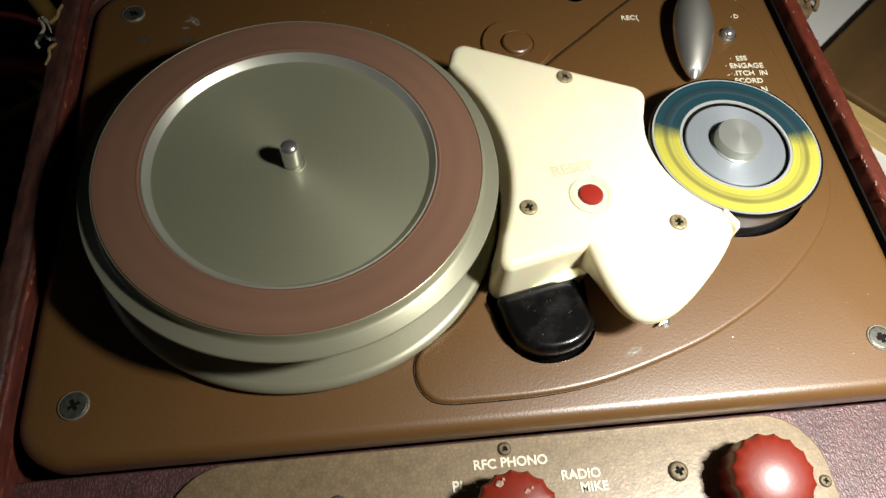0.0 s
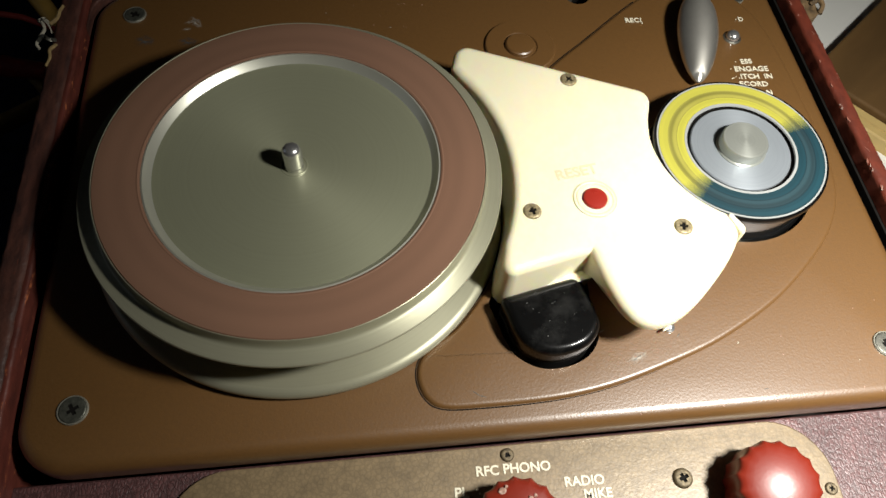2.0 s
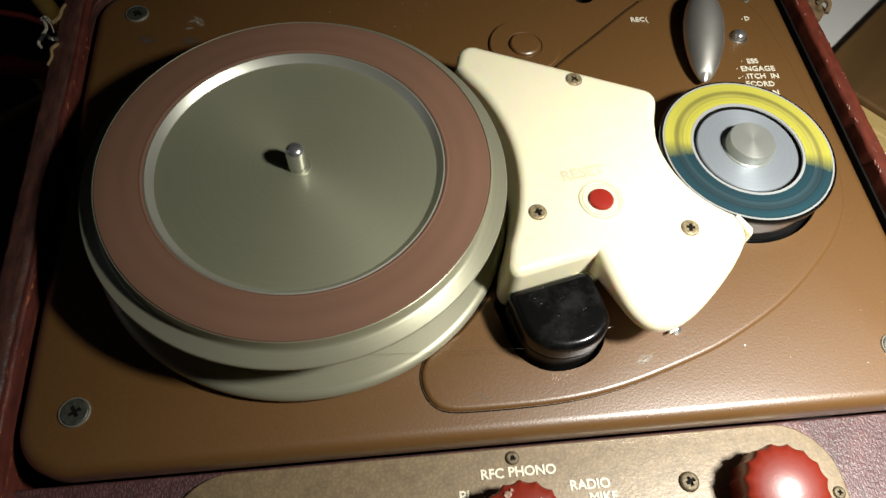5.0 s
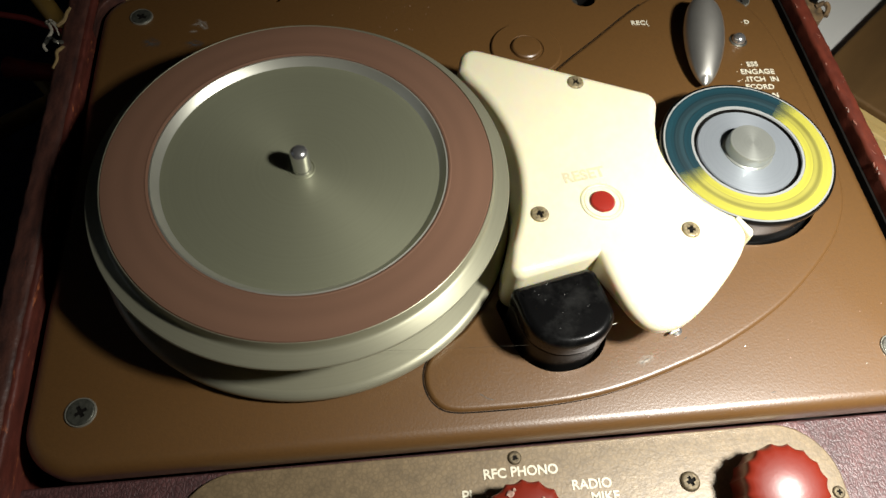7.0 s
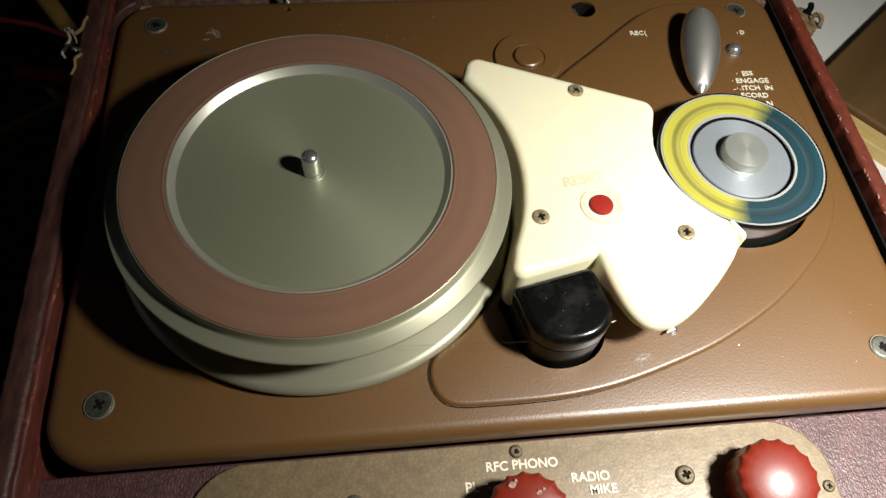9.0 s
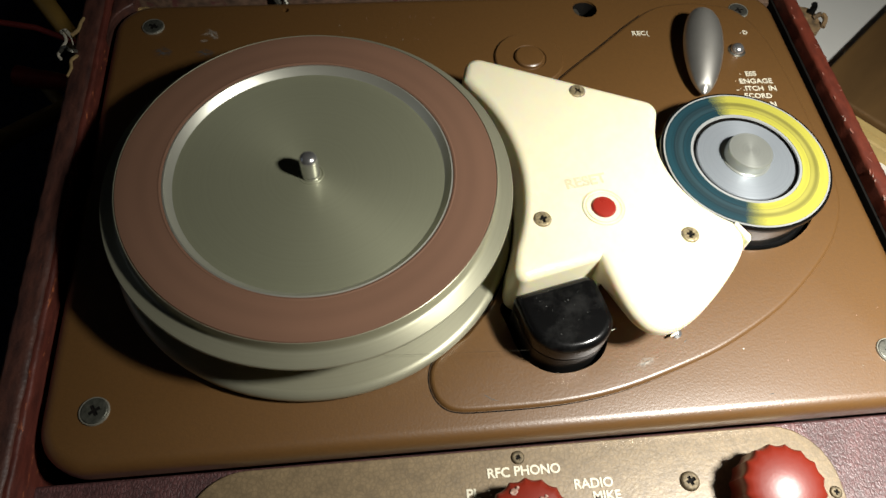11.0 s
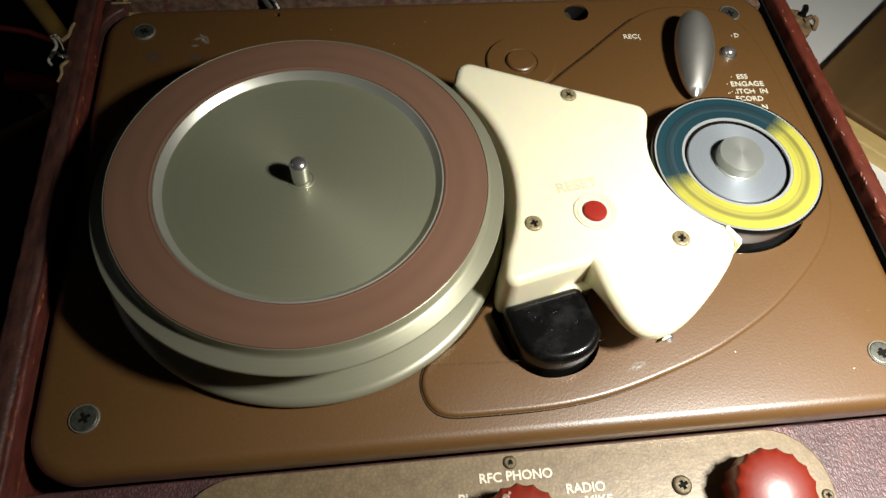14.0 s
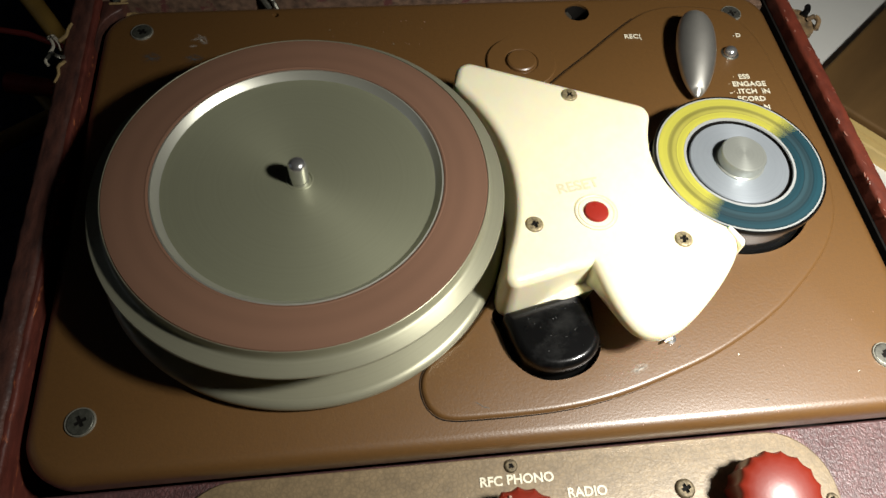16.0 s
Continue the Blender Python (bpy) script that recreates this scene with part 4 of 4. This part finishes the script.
# ---- lever and button ----
def lever():
    v = empty("selector_lever", pose(0.2656, 0.1778, 0.001), "satin metal teardrop selector lever", "lever")
    tip = Vector((0.2534, 0.1272)) - Vector((0.2656, 0.1778))
    length, heading = tip.length, math.atan2(tip.y, tip.x)
    bm = bmesh.new()
    n, m = 40, 28
    rings = []
    for i in range(1, n):
        s = (1 - math.cos(math.pi * i / n)) / 2
        w = 0.0186 * (s ** 0.40) * (1 - s) ** 0.60
        hgt = 0.0122 * (s ** 0.44) * (1 - s) ** 0.58
        zc = 0.0100 - 0.0050 * s
        rings.append([bm.verts.new((s * length, w * math.cos(2 * math.pi * k / m), zc + hgt * math.sin(2 * math.pi * k / m))) for k in range(m)])
    for a, b in zip(rings, rings[1:]):
        for k in range(m):
            bm.faces.new((a[k], a[(k + 1) % m], b[(k + 1) % m], b[k]))
    for ring, x in ((rings[0], 0.0), (rings[-1], length)):
        p = bm.verts.new((x, 0, 0.0100 if x == 0 else 0.0050))
        for k in range(m):
            bm.faces.new((ring[k], ring[(k + 1) % m], p))
    part("handle", bm, PEWTER, v, "", pose(0, 0, 0, 0, 0, math.degrees(heading)), angle=60)
    part("post", lathe([(0.0062, 0), (0.0062, 0.0010), (0.0050, 0.0014), (0.0050, 0.0060)], 32), STEEL, v, "", Matrix.Translation((tip.x * 0.3, tip.y * 0.3, 0)))
    return v


lever()


def ball():
    b = empty("push_button", pose(0.2812, 0.1590, 0.001), "small polished dome push button", "button")
    part("collar", lathe([(0.0043, 0), (0.0043, 0.0004), (0.0036, 0.0008), (0.0036, 0.0)], 32), STEEL, b)
    part("dome", lathe([(0.0033, 0), (0.0033, 0.0012), (0.0029, 0.0025), (0.0020, 0.0034), (0.0010, 0.0038), (0, 0.0039)], 40), CHROME, b)


ball()


# ---- front control panel ----
PZ = -0.0105


def panel():
    p = part("control_panel", prism(fillet([(0.0290, -0.125, 0.02), (0.2605, -0.125, 0.02), (0.2605, -0.0217, 0.021), (0.0290, -0.0217, 0.021)], 12), -0.0122, PZ, 0.0006), TAN, CASE, "hammered tan metal control panel")
    z = PZ + 0.0001
    lettering("RFC", 0.0046, LETTER, p, pose(0.1375, -0.0303, z, 0, 0, -1), "cream lettering", heavy=0.00012)
    lettering("PHONO", 0.0046, LETTER, p, pose(0.1514, -0.0303, z, 0, 0, -1), heavy=0.00012)
    lettering("RADIO", 0.0046, LETTER, p, pose(0.1706, -0.0366, z, 0, 0, -1), heavy=0.00012)
    lettering("MIKE", 0.0046, LETTER, p, pose(0.1745, -0.0412, z, 0, 0, -1), heavy=0.00012)
    lettering("PL", 0.0050, LETTER, p, pose(0.1278, -0.0368, z, 0, 0, -1), heavy=0.00012)
    lettering("C", 0.0046, LETTER, p, pose(0.1232, -0.0422, z, 0, 0, -1), heavy=0.00012)
    for x, y in ((0.1333, -0.0360), (0.1340, -0.0374)):
        part("worn_letter", prism(circle(x, y, 0.0004, 10), z - 0.0001, z + 0.0001, 0.00005), LETTER, p)
    for r, h, m, x, y, a, label in ((0.0024, 0.0009, BRONZE, 0.1452, -0.0254, 50, "small grey screw"), (0.0035, 0.0013, BRONZE, 0.2052, -0.0389, 20, "brassy cross-head screw"),
                                    (0.0022, 0.0008, BRONZE, 0.2570, -0.0472, 70, "small dull screw"), (0.0030, 0.0008, STEEL, 0.0863, -0.0385, 70, "dull screw")):
        screw_parts(r, h, m, p, pose(x, y, PZ), a, label)
    red_knob(p, 0.2318, -0.0452, 5)
    knob = red_knob(p, 0.1446, -0.0492, 0)
    for x, y, r in ((-0.0044, 0.0098, 0.0012), (-0.0030, 0.0108, 0.0006), (0.0040, 0.0065, 0.0009), (0.0058, 0.0072, 0.0006)):
        bm = lathe([(r, 0), (r * 0.7, 0.00015), (0, 0.0002)], 9)
        jitter(bm, r * 0.5, 1500)
        part("chip", bm, CHIP, knob, "", pose(x, y, 0.0179 - 11 * (x * x + y * y)))
    return p


def red_knob(parent, x, y, turn):
    bm = bmesh.new()
    n, flutes = 192, 16
    rings = []
    for r, z, d in ((0.0132, 0.0004, 0.0007), (0.0140, 0.0010, 0.0008), (0.0143, 0.0118, 0.0009), (0.0142, 0.0142, 0.0009), (0.0137, 0.0150, 0.0008), (0.0128, 0.0156, 0.0004), (0.0112, 0.0162, 0), (0.0090, 0.0168, 0), (0.0060, 0.0174, 0), (0.0030, 0.0178, 0), (0.0010, 0.0179, 0)):
        rings.append([bm.verts.new(((r - d * abs(math.sin(flutes * math.pi * i / n))) * math.cos(2 * math.pi * i / n), (r - d * abs(math.sin(flutes * math.pi * i / n))) * math.sin(2 * math.pi * i / n), z)) for i in range(n)])
    for a, b in zip(rings, rings[1:]):
        for i in range(n):
            bm.faces.new((a[i], a[(i + 1) % n], b[(i + 1) % n], b[i]))
    bm.faces.new(rings[-1])
    return part("control_knob", bm, RED, parent, "glossy red fluted bakelite knob", pose(x, y, PZ + 0.0008, 3.5, -3.5, turn), angle=40)


panel()


# ---- what moves ----
def head_height(t):
    """A heart cam lifts the head evenly and lets it down again."""
    u = ((t - 0.25) % 15.9) / 15.9
    tri = 2 * u if u < 0.5 else 2 - 2 * u
    tri = 0.94 * tri + 0.06 * (0.5 - 0.5 * math.cos(math.pi * tri))
    return 0.0092 + 0.0143 * tri


def spool_angle(t):
    """Near 161 turns a minute, slowly gaining, with a small unevenness twice a second."""
    drift = np.interp(t, (0, 1, 2, 3, 4, 5.3, 6.5, 7, 8, 9, 12, 16), (-1, -3, -7, -10, -14, -12, -9, -2, 2, 0, 1, 2))
    return 94.0 - 967.8 * t - 0.51 * t * t + float(drift) - 10.0 * math.cos(2 * math.pi * t)


def motions():
    steps = 480
    times = [16.0 * i / steps for i in range(steps + 1)]
    walk(SPOOL_THING, [(t, pose(*SPOOL, -0.0008, 0, 0, spool_angle(t))) for t in times])
    walk(TURNTABLE, [(t, pose(*PLATTER, 0, 0, 0, -468.0 * t)) for t in times])
    walk(HEAD, [(t * 0.25, pose(0, 0, head_height(t * 0.25))) for t in range(65)])


motions()
